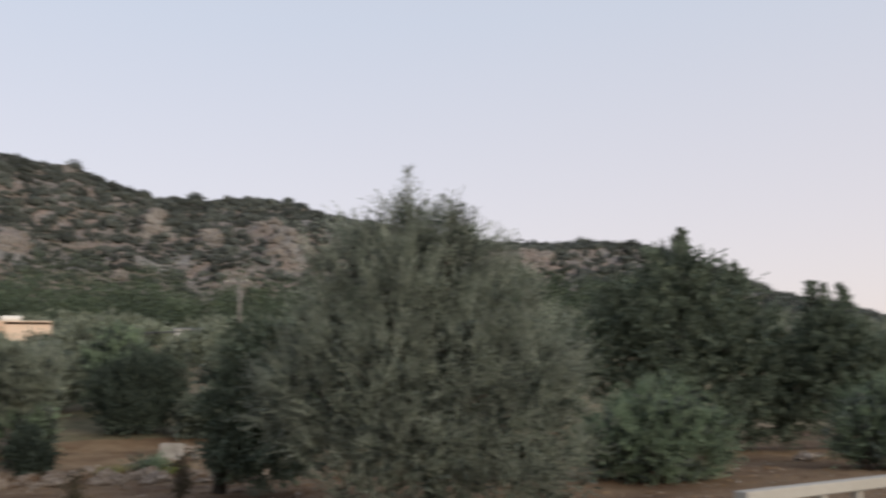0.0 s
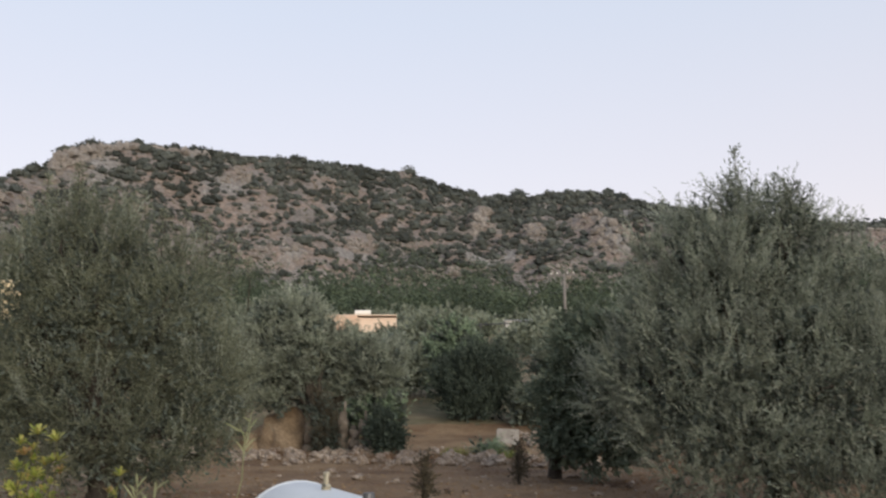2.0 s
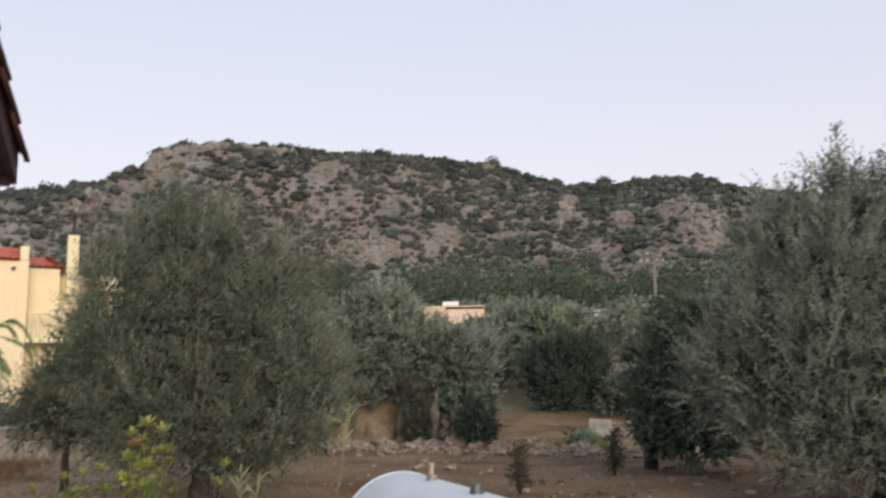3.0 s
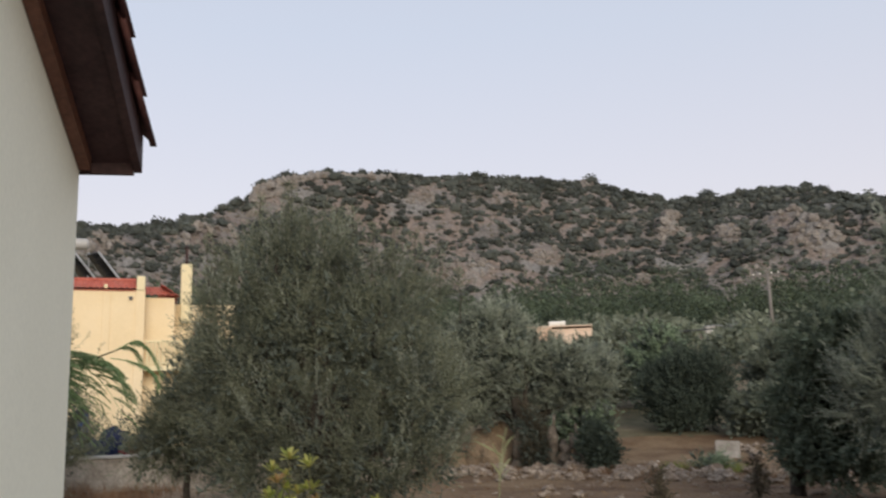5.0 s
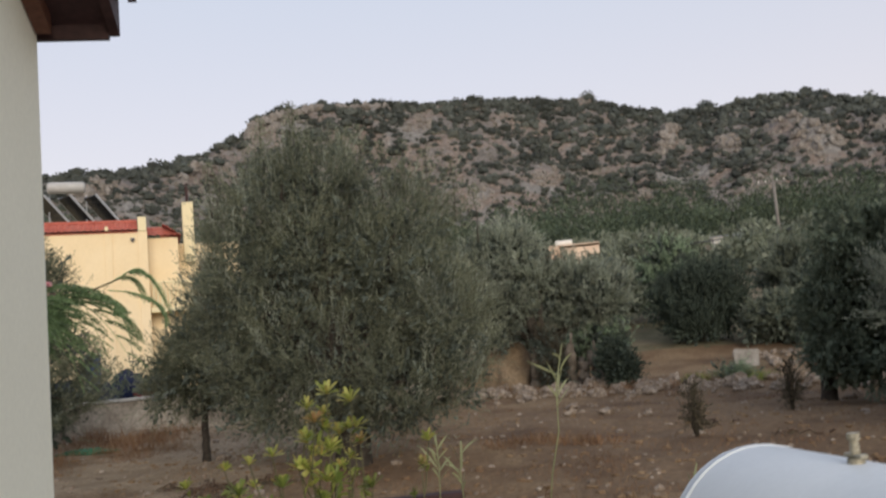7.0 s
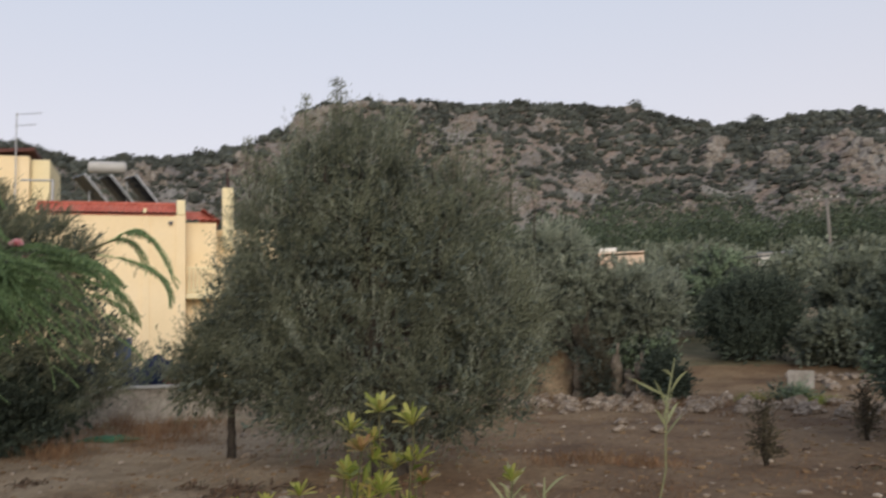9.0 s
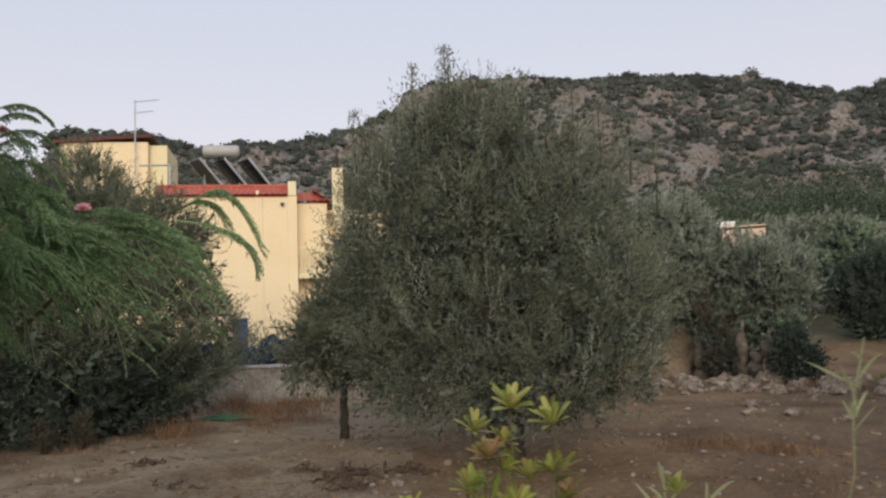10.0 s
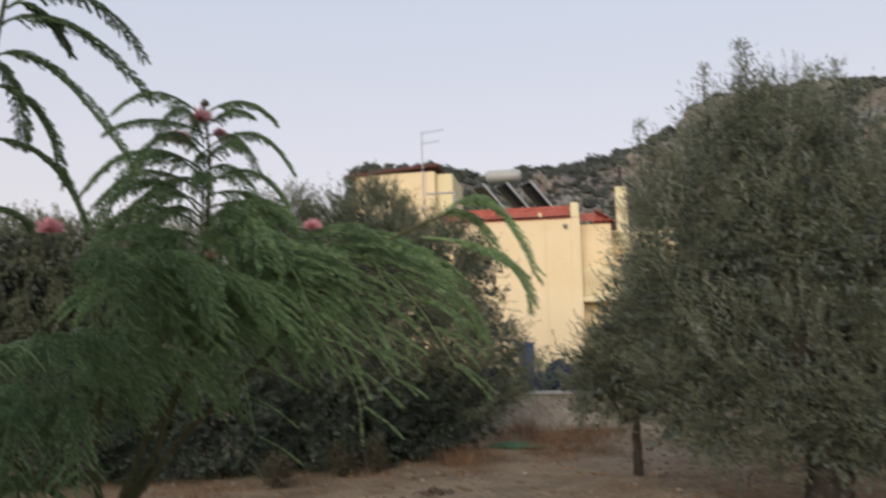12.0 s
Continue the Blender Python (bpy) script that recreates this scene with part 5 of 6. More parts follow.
def build_reed(x, y, tall, lean, n, size, label):
    z0 = height(x, y)
    ob = thing("reed", label, "reed", "reeds by the terrace", at=(x, y, z0))
    top = np.array((lean[0], lean[1], tall - z0))
    part("stalk", tube(bend((0, 0, 0), top, 0, 8, 0.008), [0.0065, 0.003], 6), REED_LEAF, ob, "pale dry stalk", smooth=True)
    for i in range(n):
        u = 0.80 + 0.17 * (i / n) ** 1.3
        a = 2.3 * i + RNG.normal() * 0.5
        part("leaf", blade(top * u, (math.cos(a), math.sin(a), RNG.uniform(0.5, 2.4)), size * RNG.uniform(0.5, 1.1), 0.0125, RNG.uniform(0.02, 0.4)), REED_LEAF, ob)
    for i in range(3):
        a = 2.0 * i + RNG.normal()
        part("withered_leaf", blade(top * (0.45 + 0.08 * i), (math.cos(a), math.sin(a), 0.9), size * 0.7, 0.010, 1.5), DRY_STEM, ob, "pale curled dry leaf")
    return ob


build_reed(-4.40, 5.98, 1.86, (0.31, 0.06), 11, 0.24, "tall pale reed with narrow green leaves")
build_reed(-4.66, 5.38, 1.40, (0.03, -0.02), 10, 0.20, "pale reed with a tuft of narrow leaves")
build_reed(-4.48, 5.30, 1.36, (0.05, 0.02), 10, 0.20, "pale reed with a tuft of narrow leaves")
build_reed(-3.45, 6.2, 1.05, (0.05, 0.02), 7, 0.22, "short green reed growing from dry grass")
solid("timber_edging", moved(box((-1.3, -0.06, -0.2), (1.3, 0.06, 1.02), 0.012), pose(-5.6, 4.75, 0, 0, 0, 43)), WOOD_DARK, "dark stained timber edging board by the shrubs", "edging")

# ---- the yellow house across the field ----
VIEW = radians(53.0)
HOUSE = Matrix(((math.cos(VIEW), -math.sin(VIEW), 0, -29.74), (math.sin(VIEW), math.cos(VIEW), 0, 22.88), (0, 0, 1, 0), (0, 0, 0, 1)))
# in the house's own space x runs to its far corner, y away from the field


def tiled_slope(x0, x1, y0, y1, z0, z1, rows, pitch=0.22, x0t=None, x1t=None):
    """A tiled slope: rows of overlapping half-round courses as one relief."""
    V, F = [], []
    k = int((x1 - x0) / pitch) * 6
    x0t, x1t = x0 if x0t is None else x0t, x1 if x1t is None else x1t
    for r in range(rows):
        for e in (0, 1):
            q = (r + e) / rows
            lift = 0.035 * (1 - e)
            for i in range(k + 1):
                u = i / k
                a, b = x0 + (x1 - x0) * u, x0t + (x1t - x0t) * u
                V.append((a * (1 - q) + b * q, y0 + (y1 - y0) * q, z0 + (z1 - z0) * q + 0.045 * abs(math.sin(math.pi * i / 6)) + lift))
        base = r * 2 * (k + 1)
        F += [[base + i, base + i + 1, base + k + 2 + i, base + k + 1 + i] for i in range(k)]
        if r:
            F += [[base - k - 1 + i, base - k + i, base + i + 1, base + i] for i in range(k)]
    return np.array(V), F


def build_yellow_house():
    h = thing("yellow_house", "two-storey yellow stuccoed house with red tiled edges", "house")
    put = lambda name, g, mat, label="", parent=h: part(name, moved(g, HOUSE), mat, parent, label)  # noqa: E731
    put("wall", box((-5.2, 0, 0.0), (0, 7.0, 7.02), 0.02), STUCCO_YELLOW, "blank yellow stuccoed wall")
    put("pilaster", box((-1.55, -0.05, 0.0), (-1.28, -0.003, 7.0), 0.01), STUCCO_YELLOW)
    put("pilaster", box((-0.36, -0.05, 0.0), (-0.005, -0.003, 7.05), 0.01), STUCCO_YELLOW)
    roof = put("roof", tiled_slope(-5.25, -0.34, -0.14, 0.72, 7.06, 7.50, 3), TILE_RED, "red tiled skirt roof")
    put("roof_bed", box((-5.2, 0.0, 7.024), (-0.34, 0.70, 7.07), 0.0), TILE_RED, "", roof)
    put("roof_ridge", tube([(-5.25, 0.74, 7.56), (-0.36, 0.74, 7.56)], [0.075], 10), TILE_RED, "", roof)
    put("parapet", box((-0.33, -0.06, 7.06), (-0.02, 0.95, 7.62), 0.015), STUCCO_PALE, "pale parapet at the roof corner")
    put("parapet_back", box((-5.2, 0.82, 7.03), (-0.36, 1.0, 7.50), 0.01), STUCCO_PALE)
    put("roof_vent", box((-1.52, -0.10, 7.10), (-1.40, 0.02, 7.27), 0.01), STUCCO_PALE)
    put("wall_lamp", joined(box((-0.62, -0.16, 6.72), (-0.46, -0.04, 6.80), 0.01), box((-0.58, -0.10, 6.66), (-0.50, -0.04, 6.72), 0.01)), DARK_STEEL, "small dark wall lamp")
    # the recessed wing with balcony
    wing = put("wing_wall", box((0.005, 0.9, 0.0), (1.16, 7.0, 6.90), 0.02), STUCCO_YELLOW, "recessed yellow wing")
    put("wing_roof", tiled_slope(0.0, 1.30, 0.72, 1.7, 6.93, 7.42, 3, 0.22, 0.0, 0.7), TILE_RED, "red tiled hip roof", wing)
    put("wing_roof_end", moved(tiled_slope(0.0, 4.0, 0, 0.7, 0, 0.49, 3), pose(1.30, 0.75, 6.93, 0, 0, 90)), TILE_RED, "", wing)
    put("wing_side", box((1.165, 2.2, 0.0), (3.7, 6.9, 6.80), 0.02), STUCCO_YELLOW, "yellow back wall with a balcony", wing)
    door = put("balcony_door", box((2.0, 2.13, 4.05), (3.0, 2.19, 6.1), 0.01), WOOD_RED, "brown balcony door", wing)
    put("door_pane", box((2.1, 2.10, 4.3), (2.9, 2.125, 5.95), 0.0), GLASS, "", door)
    slab = put("balcony_slab", box((0.02, -0.02, 3.92), (3.6, 2.18, 4.10), 0.01), STUCCO_PALE, "pale balcony slab", wing)
    rail = put("balcony_rail", joined(box((0.06, 0.0, 5.02), (3.58, 0.10, 5.10), 0.01), box((0.06, 0.02, 4.18), (3.58, 0.08, 4.24), 0.01)), STUCCO_PALE, "pale yellow balcony rail", wing)
    for i in range(24):
        x = 0.14 + 0.145 * i
        put("baluster", tube([(x, 0.05, 4.10), (x, 0.05, 4.3), (x, 0.05, 4.5), (x, 0.05, 4.8), (x, 0.05, 5.02)], [0.03, 0.045, 0.03, 0.025, 0.04], 8), STUCCO_PALE, "", rail)
    ch = put("chimney", box((1.44, 2.0, 6.0), (1.88, 2.45, 8.50), 0.015), STUCCO_PALE, "tall square yellow chimney")
    put("chimney_pot", joined(tube([(1.66, 2.22, 8.50), (1.66, 2.22, 9.2)], [0.06], 10), tube([(1.66, 2.22, 9.25), (1.66, 2.22, 9.33)], [0.12, 0.04], 10)), WOOD_DARK, "brown flue with a cowl", ch)
    # the stair tower at the back with its brown roof edge
    tower = put("tower_wall", box((-9.3, 3.2, 0.0), (-5.9, 7.4, 9.8), 0.02), STUCCO_YELLOW, "taller yellow block")
    put("tower_roof", prism([(-9.6, 9.72), (-5.7, 9.98), (-5.7, 10.1), (-9.6, 9.84)], 3.0, 7.6), TILE_BROWN, "brown sloping roof edge", tower)
    put("tower_wall_end", box((-5.895, 3.6, 0.0), (-5.2, 7.0, 9.75), 0.02), STUCCO_PALE, "", tower)
    pl = put("aerial_mast", tube([(-6.35, 2.9, 7.8), (-6.35, 2.9, 11.45)], [0.026], 8), STEEL, "thin steel aerial mast")
    for z, n, L in ((11.38, 7, 0.95), (10.92, 5, 0.75)):
        put("aerial_boom", tube([(-6.40, 2.9, z), (-6.35 + L, 2.7, z + 0.05)], [0.012], 6), STEEL, "", pl)
        for i in range(n):
            x = -6.28 + L * i / n
            put("aerial_rod", tube([(x, 2.9 - 0.2 * i / n - 0.18, z + 0.05 * i / n), (x, 2.9 - 0.2 * i / n + 0.18, z + 0.05 * i / n)], [0.006], 5), STEEL, "", pl)
    fr = put("pipe_frame", joined(tube([(-4.75, 0.9, 7.03), (-4.75, 0.9, 8.42), ], [0.045], 8), tube([(-4.75, 0.9, 8.42), (-5.9, 1.2, 8.46)], [0.04], 8)), STEEL, "galvanised pipe frame on the roof")


build_yellow_house()


def build_solar_heater():
    ob = thing("solar_water_heater", "rooftop solar heater with pale grey tank and dark panels", "solar heater")
    put = lambda name, g, mat, label="", parent=ob, smooth=False: part(name, moved(g, HOUSE @ Matrix.Translation((-2.95, 3.0, 7.03))), mat, parent, label, smooth)  # noqa: E731
    put("tank", tube([(-0.78, 0, 2.36), (-0.74, 0, 2.36), (-0.66, 0, 2.36), (0.56, 0, 2.36), (0.64, 0, 2.36), (0.68, 0, 2.36)], [0.12, 0.21, 0.24, 0.24, 0.21, 0.12], 18), TANK_GREY, "pale grey horizontal water tank", ob, True)
    for i in range(3):
        base = pose(-1.05 + 0.95 * i, -0.5, 1.9) @ pose(0, 0, 0, 0, 0, 32) @ pose(0, 0, 0, 0, 46, 0)
        pan = put("panel", moved(box((0.0, -0.46, -0.05), (2.15, 0.46, 0.03), 0.004), base), COLLECTOR, "black glazed collector panel")
        for y in (-0.475, 0.475):
            put("panel_frame", moved(box((-0.02, y - 0.013, -0.055), (2.18, y + 0.013, 0.035), 0.004), base), STEEL, "", pan)
    for x in (-0.7, 0.7):
        put("stand_leg", tube([(x, 0.2, 0.0), (x, 0.05, 2.0)], [0.025], 6), STEEL)
        put("stand_leg", tube([(x, -0.4, 0.0), (x, -0.05, 2.0)], [0.025], 6), STEEL)


build_solar_heater()

# the garden wall before the house and what stands behind it
WALL = pose(-23.2, 16.7, 0, 0, 0, 53)
gw = thing("garden_wall", "stained plaster garden wall with a pale concrete coping", "wall")
part("wall_body", moved(box((-7, -0.12, -0.2), (9, 0.12, 0.98), 0.01), WALL), GARDEN_WALL, gw)
part("coping", moved(box((-7, -0.18, 0.983), (9, 0.18, 1.07), 0.012), WALL), CONCRETE, gw, "pale grey concrete coping")
yard = lambda x, y: pose(-29.74, 22.88, 0.0, 0, 0, 53) @ pose(x, y, height(-29.74, 22.88))  # noqa: E731
bin_ = thing("blue_bin", "upright blue plastic bin by the yellow wall", "bin")
part("bin_body", moved(box((-0.30, -0.28, 0.0), (0.22, 0.24, 2.3), 0.03), yard(-2.05, -1.2)), BLUE, bin_)
part("bin_lid", moved(box((-0.33, -0.31, 2.303), (0.25, 0.27, 2.37), 0.02), yard(-2.05, -1.2)), BLUE, bin_)
solid("tarpaulin", moved(blob(21, 4, 0.5), yard(-1.2, -1.6) @ Matrix.Diagonal((1.25, 0.7, 1.3, 1))), NAVY, "navy tarpaulin draped over a heap", "tarpaulin")
solid("tarpaulin", moved(blob(22, 4, 0.5), yard(0.4, -1.5) @ Matrix.Diagonal((0.9, 0.6, 1.3, 1))), NAVY, "navy tarpaulin draped over a heap", "tarpaulin")
solid("tarpaulin", moved(blob(25, 4, 0.5), yard(-3.4, -1.4) @ Matrix.Diagonal((1.2, 0.6, 1.35, 1))), NAVY, "navy tarpaulin draped over a heap", "tarpaulin")
solid("maroon_bundle", moved(blob(23, 3, 0.3), yard(-0.35, -2.2) @ Matrix.Translation((0, 0, 0.75)) @ Matrix.Diagonal((0.4, 0.35, 0.45, 1))), MAROON, "dull maroon cloth bundle on the heap", "bundle")
solid("yard_hedge", spray_cloud([(-27.6 + 0.6 * i, 19.0 + 0.8 * i, 0.9, 0.7, 0.7, 1.0 + 0.12 * math.sin(2.3 * i)) for i in range(-5, 8)], 1500, 8, 0.10, 0.05, 0.25), OAK_LEAF, "dark hedge along the yard of the house", "hedge", kind="stuff")


# ---- stones, brush and other things on the field ----
ROCKS = [mesh_of("rock", *blob(60 + i, 2, 0.42), STONE, False) for i in range(7)]


def rock(x, y, s, label="pale limestone rock lying on dry soil", flat=0.65):
    ob = tagged(new("rock", ROCKS[int(RNG.integers(7))]), label, "rock", "field stones")
    ob.matrix_world = Matrix.Translation((x, y, height(x, y) + s * flat * 0.45)) @ pose(0, 0, 0, RNG.uniform(-15, 15), RNG.uniform(-15, 15), RNG.uniform(0, 360)) @ Matrix.Diagonal((s * RNG.uniform(0.8, 1.5), s, s * flat, 1))
    return ob


for i in range(240):
    u = RNG.random()
    rock(-18.5 + 14.5 * u + RNG.normal() * 0.4, 25.6 + 1.0 * u + RNG.normal() * 1.3, RNG.uniform(0.05, 0.12) + 0.16 * RNG.random() ** 3, flat=0.9)
for i in range(16):
    rock(-15.6 + 2.4 * RNG.random(), 26.8 + 1.6 * RNG.random(), RNG.uniform(0.10, 0.26), flat=0.95)
for x, y, s in ((-5.85, 25.6, 0.26), (-5.45, 25.75, 0.24), (-14.75, 12.72, 0.15), (-9.9, 19.5, 0.16), (-10.6, 19.0, 0.13), (-8.9, 19.4, 0.13), (-11.2, 20.4, 0.16), (10.2, 27.1, 0.30), (10.9, 28.0, 0.22), (-19.6, 14.6, 0.17)):
    rock(x, y, s)
for i in range(60):
    rock(-12.2 + 4.2 * RNG.random() + RNG.normal() * 0.3, 35.2 + 3.4 * RNG.random(), RNG.uniform(0.07, 0.24))

slab_ = moved(box((-0.46, -0.13, -0.05), (0.46, 0.13, 0.62), 0.03, segments=2), pose(-11.25, 35.6, height(-11.25, 35.6), -12, 3, 14))
solid("stone_slab", slab_, SLAB_STONE, "squared pale stone slab standing on the field's edge", "stone")


def build_pebbles():
    P, S = [], []
    while len(P) < 2600:
        a, r = radians(RNG.uniform(-28, 75)), RNG.uniform(8, 36)
        x, y = -r * math.sin(a) - 1, r * math.cos(a)
        s = RNG.uniform(0.012, 0.045) * (1 + (RNG.random() < 0.06))
        P.append((x, y, height(x, y) + s * 0.2))
        S.append((s * RNG.uniform(0.8, 1.6), s * RNG.uniform(0.8, 1.4), s * 0.7))
    solid("pebbles", scattered([blob(80 + i, 1, 0.3) for i in range(6)], P, S), STONE, "small pale stones scattered over the soil", "stones", kind="stuff")
    P, S = [], []
    while len(P) < 4200:
        a, r = radians(RNG.uniform(-28, 75)), RNG.uniform(8, 34)
        x, y = -r * math.sin(a) - 1, r * math.cos(a)
        s = RNG.uniform(0.02, 0.06)
        P.append((x, y, height(x, y) + s * 0.05))
        S.append((s * RNG.uniform(0.8, 1.6), s * RNG.uniform(0.8, 1.4), s * 0.55))
    solid("soil_clods", scattered([blob(90 + i, 1, 0.4) for i in range(6)], P, S), SOIL, "clods of dry brown soil", "soil", kind="stuff")


build_pebbles()


def tuft_field(name, label, mat, spots, per, tall, spread, width=0.008):
    P, A, L = [], [], []
    for x, y, q in spots:
        z = height(x, y)
        n = int(per * q)
        d = RNG.normal(size=(n, 2)) * spread * q
        P.append(np.column_stack([x + d[:, 0], y + d[:, 1], np.full(n, z - 0.01)]))
        A.append(unit(np.column_stack([RNG.normal(size=n) * 0.45, RNG.normal(size=n) * 0.45, np.ones(n)])))
        L.append(tall * q * RNG.uniform(0.4, 1.1, n))
    return solid(name, leaves(np.concatenate(P), np.concatenate(A), np.concatenate(L), width), mat, label, "grass", kind="stuff")


edge = [(-18.3 + RNG.normal() * 0.6, 12.2 + RNG.normal() * 1.0, RNG.uniform(0.7, 1.4)) for _ in range(7)] + [(-20.8 + RNG.normal() * 0.7, 15.2 + RNG.normal() * 0.8, RNG.uniform(0.8, 1.7)) for _ in range(18)]
edge += [(-9.2 + RNG.normal() * 0.7, 14.7 + RNG.normal() * 0.35, RNG.uniform(0.5, 0.9)) for _ in range(14)] + [(-19 + 16 * RNG.random(), 26.4 + RNG.normal() * 1.2, RNG.uniform(0.5, 1.2)) for _ in range(40)]
tuft_field("dry_weeds", "rust-brown dry weeds at the field's edge", DRY_STEM, edge, 90, 0.34, 0.24, 0.010)
patches = [(cx + RNG.normal() * w, cy + RNG.normal() * w * 1.3, RNG.uniform(0.3, 1.0)) for cx, cy, w, n in ((-18.0, 6.2, 0.55, 22), (-17.2, 4.2, 0.7, 14), (-17.8, 8.6, 0.35, 6), (-18.2, 11.0, 0.45, 6), (-16.8, 9.6, 0.9, 5), (-14.5, 5.5, 0.8, 5)) for _ in range(n)]
tuft_field("low_dry_weeds", "low rust-brown dry weeds in ragged patches", DRY_STEM, patches, 60, 0.20, 0.30, 0.009)
thin = []
while len(thin) < 1500:
    a, r = radians(RNG.uniform(-28, 75)), RNG.uniform(9, 44)
    x, y = -r * math.sin(a) - 1, r * math.cos(a)
    if fbm(x + 30, y, 5, 3) > -0.10:
        thin.append((x, y, RNG.uniform(0.4, 1.0)))
tuft_field("dry_grass", "thin dry grass over the bare soil", DRY_STEM, thin, 42, 0.13, 0.30, 0.008)
tuft_field("green_weeds", "low green weeds beside the terrace", GREEN_LEAF, [(-3.2 - 2.6 * RNG.random(), 5.2 + 2.5 * RNG.random(), RNG.uniform(0.6, 1.2)) for _ in range(34)] + [(-9.8 + RNG.normal() * 0.8, 28.4 + RNG.normal() * 0.5, 1.3) for _ in range(14)], 40, 0.32, 0.14, 0.012)


def sapling(x, y, tall, wide, label, mat=None):
    """A narrow dead bush: thin upright stems with a little brown leaf left."""
    ob = thing("dead_shrub", label, "shrub", "dead shrubs", at=(x, y, height(x, y)))
    for i in range(7):
        t = (RNG.normal() * wide * 0.5, RNG.normal() * wide * 0.5, tall * RNG.uniform(0.7, 1.05))
        part("stem", tube(bend((RNG.normal() * 0.03, RNG.normal() * 0.03, 0), t, 0, 5, 0.02), [0.016, 0.005], 5), BARK, ob, smooth=True)
    part("dry_leaves", spray_cloud([(0, 0, tall * 0.55, wide, wide, tall * 0.45), (0.05, 0, tall * 0.3, wide * 0.7, wide * 0.7, tall * 0.25)], 170, 8, 0.06, 0.02, 0.16, 0.8, 0.2, 0.02), mat or DARK_TWIG, ob, kind="stuff")


sapling(-6.6, 15.6, 0.85, 0.14, "dark dead shrub standing upright in bare soil")
sapling(-6.0, 19.7, 0.95, 0.16, "dark leafless shrub at the field's edge")
sapling(-18.75, 8.9, 0.5, 0.14, "small withered thistle by the bush")
sapling(-18.6, 9.5, 0.55, 0.12, "small withered thistle by the bush")
sapling(-17.9, 7.4, 0.45, 0.2, "small withered thistle by the bush")
tree("bush", "small dark bush below the olive stems", -13.0, 27.4, [(0, 0, 0.7, 0.5, 0.5, 0.75), (0.3, 0, 0.45, 0.4, 0.4, 0.45), (-0.1, 0, 1.1, 0.35, 0.35, 0.4)], 460, DUSK_LEAF, stems=2, per=12, leaf=0.08, width=0.035, trunk_r=0.03, fork=0.3, category="bush")
tree("bush", "low green bush beside the stone slab", -9.6, 28.3, [(0, 0, 0.12, 0.7, 0.4, 0.16)], 160, BUSH_LEAF, stems=2, per=12, leaf=0.08, width=0.03, trunk_r=0.02, fork=0.15, category="bush")
tree("bush", "dark leafless brush round the olive stems", -15.55, 28.0, [(0, 0, 0.8, 0.55, 0.5, 0.8), (-0.25, 0.2, 1.5, 0.5, 0.45, 0.7), (0.2, 0, 0.5, 0.6, 0.5, 0.5)], 620, DARK_TWIG, stems=4, per=12, leaf=0.08, width=0.018, trunk_r=0.04, fork=0.3, category="bush")
for sx, sy, st_ in ((-14.85, 28.0, 1.5), (-14.3, 27.9, 1.0), (-13.9, 28.1, 1.25), (-13.45, 27.9, 0.85), (-16.2, 28.1, 1.1)):
    st = thing("bare_stump", "pale weathered stump among the rocks", "stump", "stumps", at=(sx, sy, height(sx, sy) - 0.05))
    part("bole", tube(bend((0, 0, 0), (RNG.normal() * 0.10, RNG.normal() * 0.1, st_), 0, 9, 0.035), [0.27, 0.19, 0.16, 0.19, 0.10], 12, 0.10), PALE_BARK, st, smooth=True)
    part("broken_limb", tube(bend((0, 0, st_ * 0.6), (RNG.normal() * 0.12, RNG.normal() * 0.1, st_ * 1.25), 0, 5, 0.04), [0.09, 0.04], 7, 0.12), PALE_BARK, st, smooth=True)

for mx, my, mw, mh, seed in ((-17.75, 29.3, 1.15, 1.45, 41), (-19.0, 29.6, 1.3, 0.8, 42)):
    solid("soil_mound", moved(blob(seed, 4, 0.2), Matrix.Translation((mx, my, height(mx, my))) @ pose(0, 0, 0, 0, 0, 25) @ Matrix.Diagonal((mw, 0.8, mh, 1))), STRAW, "bare tan soil mound beside the old olive", "soil mound", "soil mounds", smooth=True)
# cut branches lying on the soil
for cx, cy, n, r in ((-12.35, 10.6, 12, 0.35), (-13.0, 10.1, 7, 0.25), (-11.7, 10.9, 10, 0.3), (-11.4, 9.6, 9, 0.4), (-12.0, 9.9, 6, 0.3), (-15.35, 9.0, 8, 0.22), (-13.6, 8.4, 5, 0.2), (-5.1, 15.9, 5, 0.3), (-3.6, 19.2, 5, 0.3), (-6.9, 17.6, 4, 0.3)):
    ob = thing("cut_branches", "dark cut branches lying on the soil", "branches", "cut branches", at=(cx, cy, height(cx, cy)))
    for i in range(n):
        a, l = RNG.uniform(0, 6.28), RNG.uniform(0.10, 0.42)
        p = np.array((RNG.normal() * r * 0.7, RNG.normal() * r * 0.5, RNG.uniform(0.01, 0.05)))
        part("stick", tube(bend(p, p + np.array((math.cos(a) * l, math.sin(a) * l, RNG.uniform(-0.02, 0.05))), 0.02, 5, 0.025), [0.017, 0.007], 6, 0.1), DEAD_WOOD, ob, smooth=True)
    part("withered_leaves", leaves(np.column_stack([RNG.normal(size=(n * 6, 2)) * r * 0.6, RNG.uniform(0.01, 0.06, n * 6)]), unit(RNG.normal(size=(n * 6, 3)) * (1, 1, 0.4)), 0.075, 0.02, 0.2), DARK_TWIG, ob, "withered brown leaves", kind="stuff")
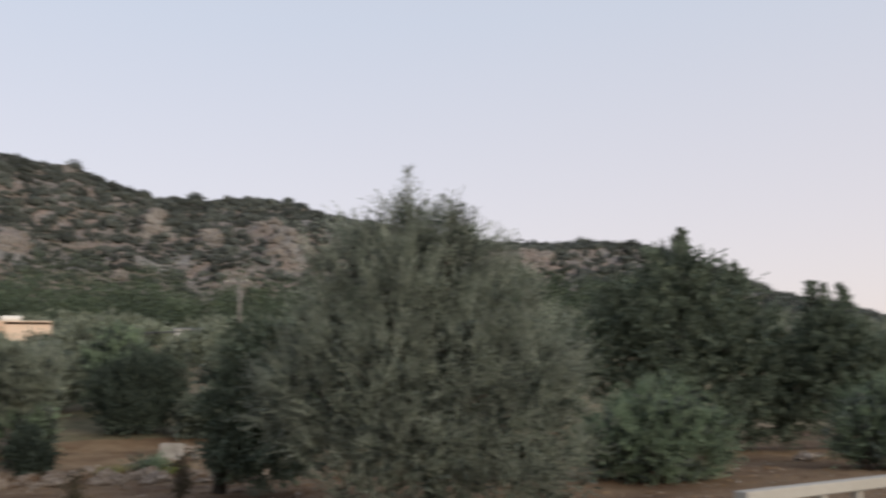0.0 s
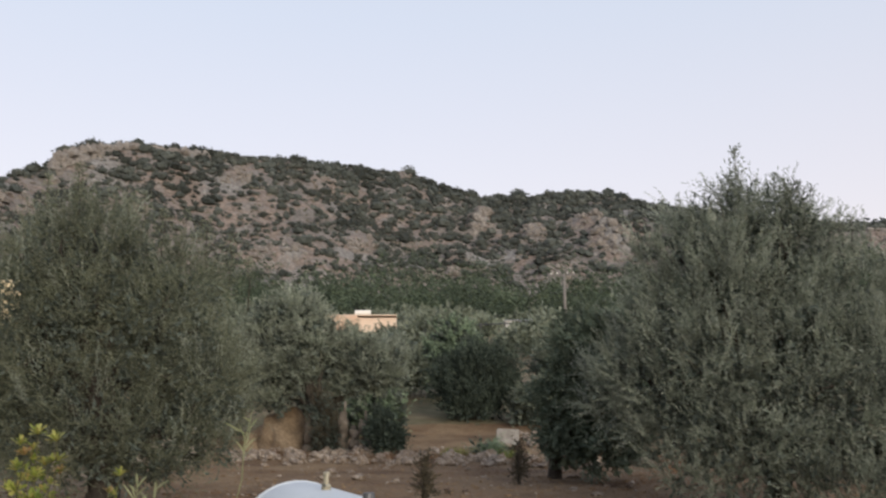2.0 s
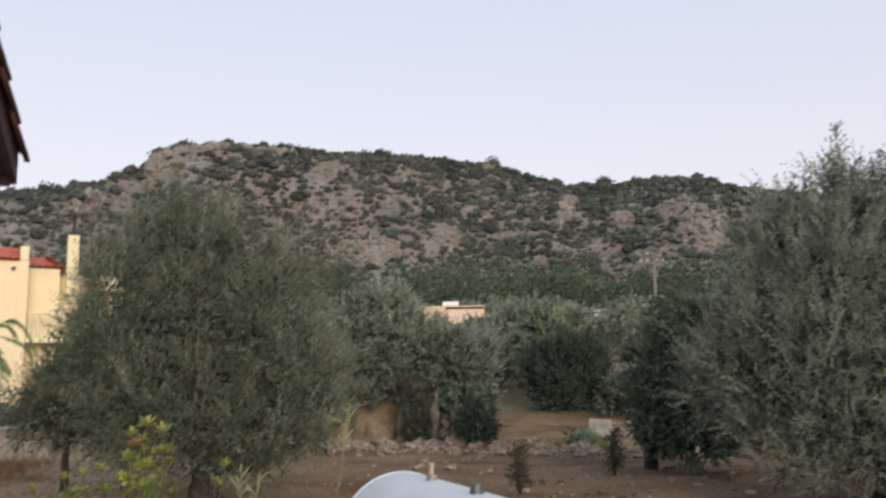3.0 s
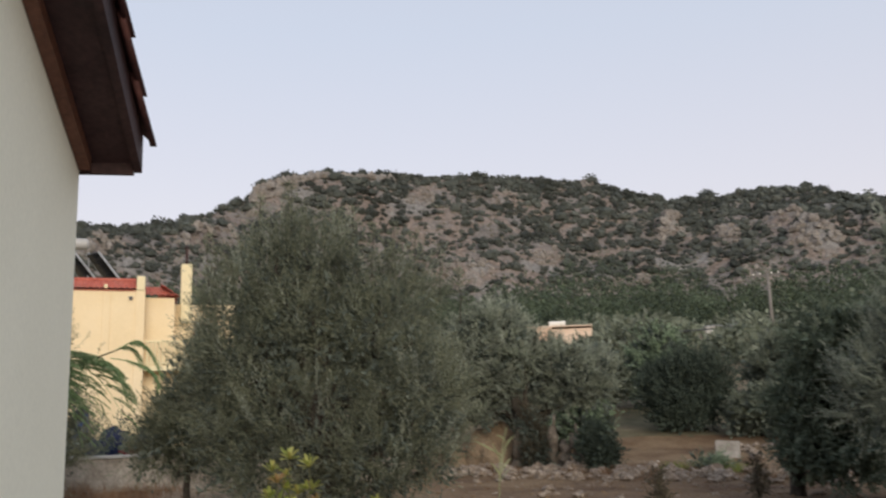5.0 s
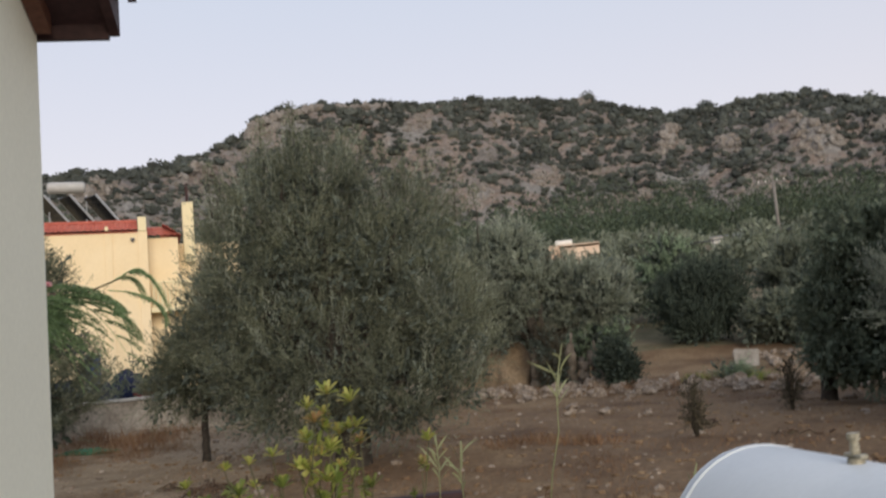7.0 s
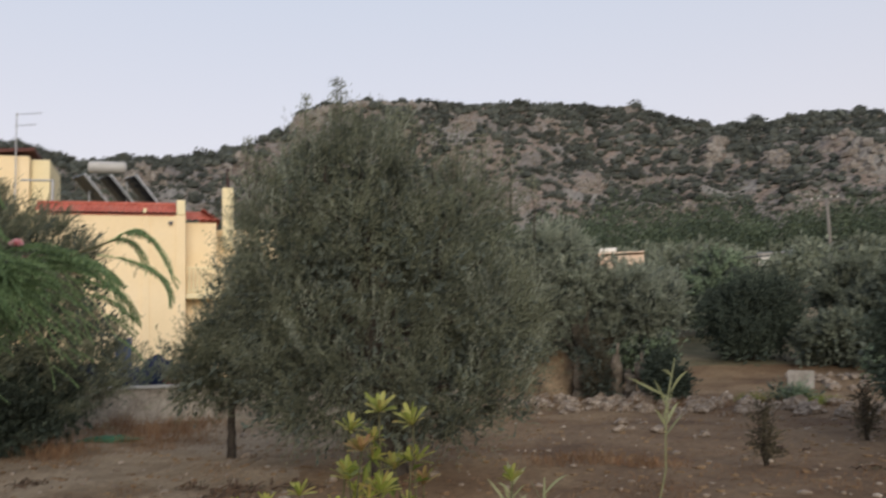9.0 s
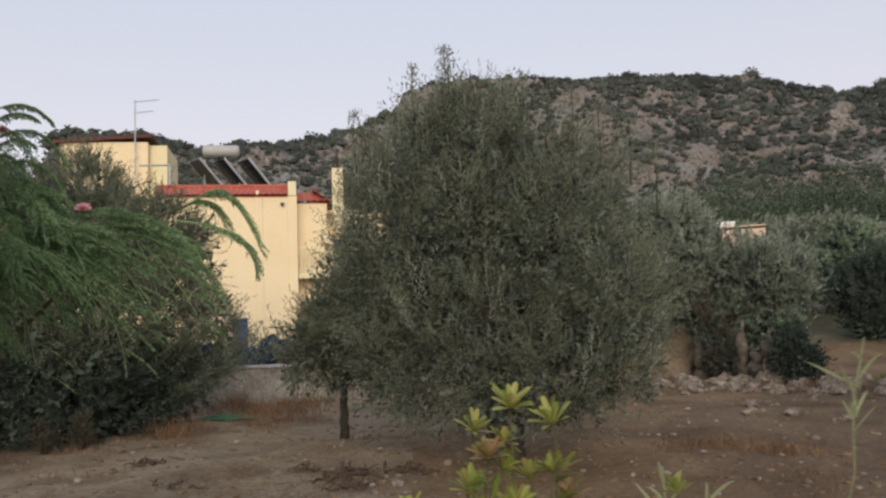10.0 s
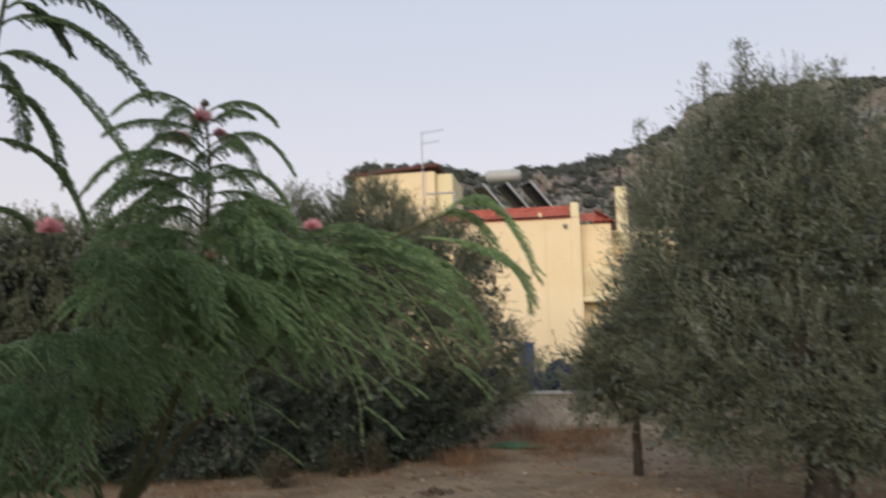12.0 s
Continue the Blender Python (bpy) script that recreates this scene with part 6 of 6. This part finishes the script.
solid("green_net", moved(blob(31, 3, 0.35), Matrix.Translation((-20.3, 13.6, 0.05)) @ pose(0, 0, 0, 0, 0, 60) @ Matrix.Diagonal((0.6, 0.2, 0.09, 1))), GREEN_NET, "crumpled green netting lying by the bush", "netting")


# ---- far things in the valley ----
def build_far_house():
    ob = thing("far_house", "low peach plastered house among olive trees", "house")
    z = height(-33, 68)
    m = pose(-35.4, 66.8, z, 0, 0, 24)
    put = lambda name, g, mat, label="", parent=ob: part(name, moved(g, m), mat, parent, label)  # noqa: E731
    top = 8.85 - z
    put("wall", box((-1.6, 0, -0.5), (1.2, 4, top), 0.02), PLASTER_PINK, "peach plastered wall")
    w2 = put("wall", box((1.205, 0.3, -0.5), (4.5, 4, top - 0.15), 0.02), PLASTER_PALE, "pale peach plastered wall")
    put("roof_slab", box((-1.63, -0.03, top + 0.003), (4.53, 4.03, top + 0.10), 0.02), PLASTER_PALE, "", w2)
    put("roof_tank", tube([(0.9, 1.5, top + 0.38), (2.3, 1.5, top + 0.38)], [0.24], 14), PLASTER_WHITE, "white roof tank")


build_far_house()
for x, y, w in ((-32.4, 106.0, 1.6), (-30.2, 107.0, 1.2)):
    z = height(x, y)
    sh = thing("far_shed", "small white shed on the far slope", "shed", "far sheds", at=(x, y, z))
    part("wall", box((-w / 2, -0.8, -0.3), (w / 2, 0.8, 1.5), 0.02), PLASTER_WHITE, sh)
    part("roof", box((-w / 2 - 0.15, -0.95, 1.503), (w / 2 + 0.15, 0.95, 1.62), 0.02), STEEL, sh)


def build_pole():
    x, y = -23.9, 98.6
    z = height(x, y)
    ob = thing("power_pole", "weathered wooden power pole with a crossarm", "pole", at=(x, y, z))
    top = 15.9 - z
    part("shaft", tube([(0, 0, -0.3), (0.0, 0, top)], [0.20, 0.15], 10), POLE_WOOD, ob, smooth=True)
    part("crossarm", box((-1.7, -0.10, top - 0.34), (1.3, 0.10, top - 0.08), 0.01), POLE_WOOD, ob)
    for i in (-1.5, -0.8, 0.4, 1.1):
        part("insulator", tube([(i, 0, top - 0.08), (i, 0, top + 0.12)], [0.07, 0.05], 8), PLASTER_WHITE, ob)


build_pole()
fe = thing("far_fence", "dark rail fence along the far track", "fence")
fz = [height(-36 + 1.5 * i, 96 - 0.2 * i) for i in range(19)]
part("rail", tube([(-36 + 1.5 * i, 96 - 0.2 * i, max(fz[i], 9.2) + 0.9) for i in range(19)], [0.09], 6), DARK_STEEL, fe)
for i in range(0, 19, 2):
    part("post", tube([(-36 + 1.5 * i, 96 - 0.2 * i, fz[i] - 0.2), (-36 + 1.5 * i, 96 - 0.2 * i, max(fz[i], 9.2) + 1.1)], [0.07], 6), CONCRETE if i == 12 else DARK_STEEL, fe)
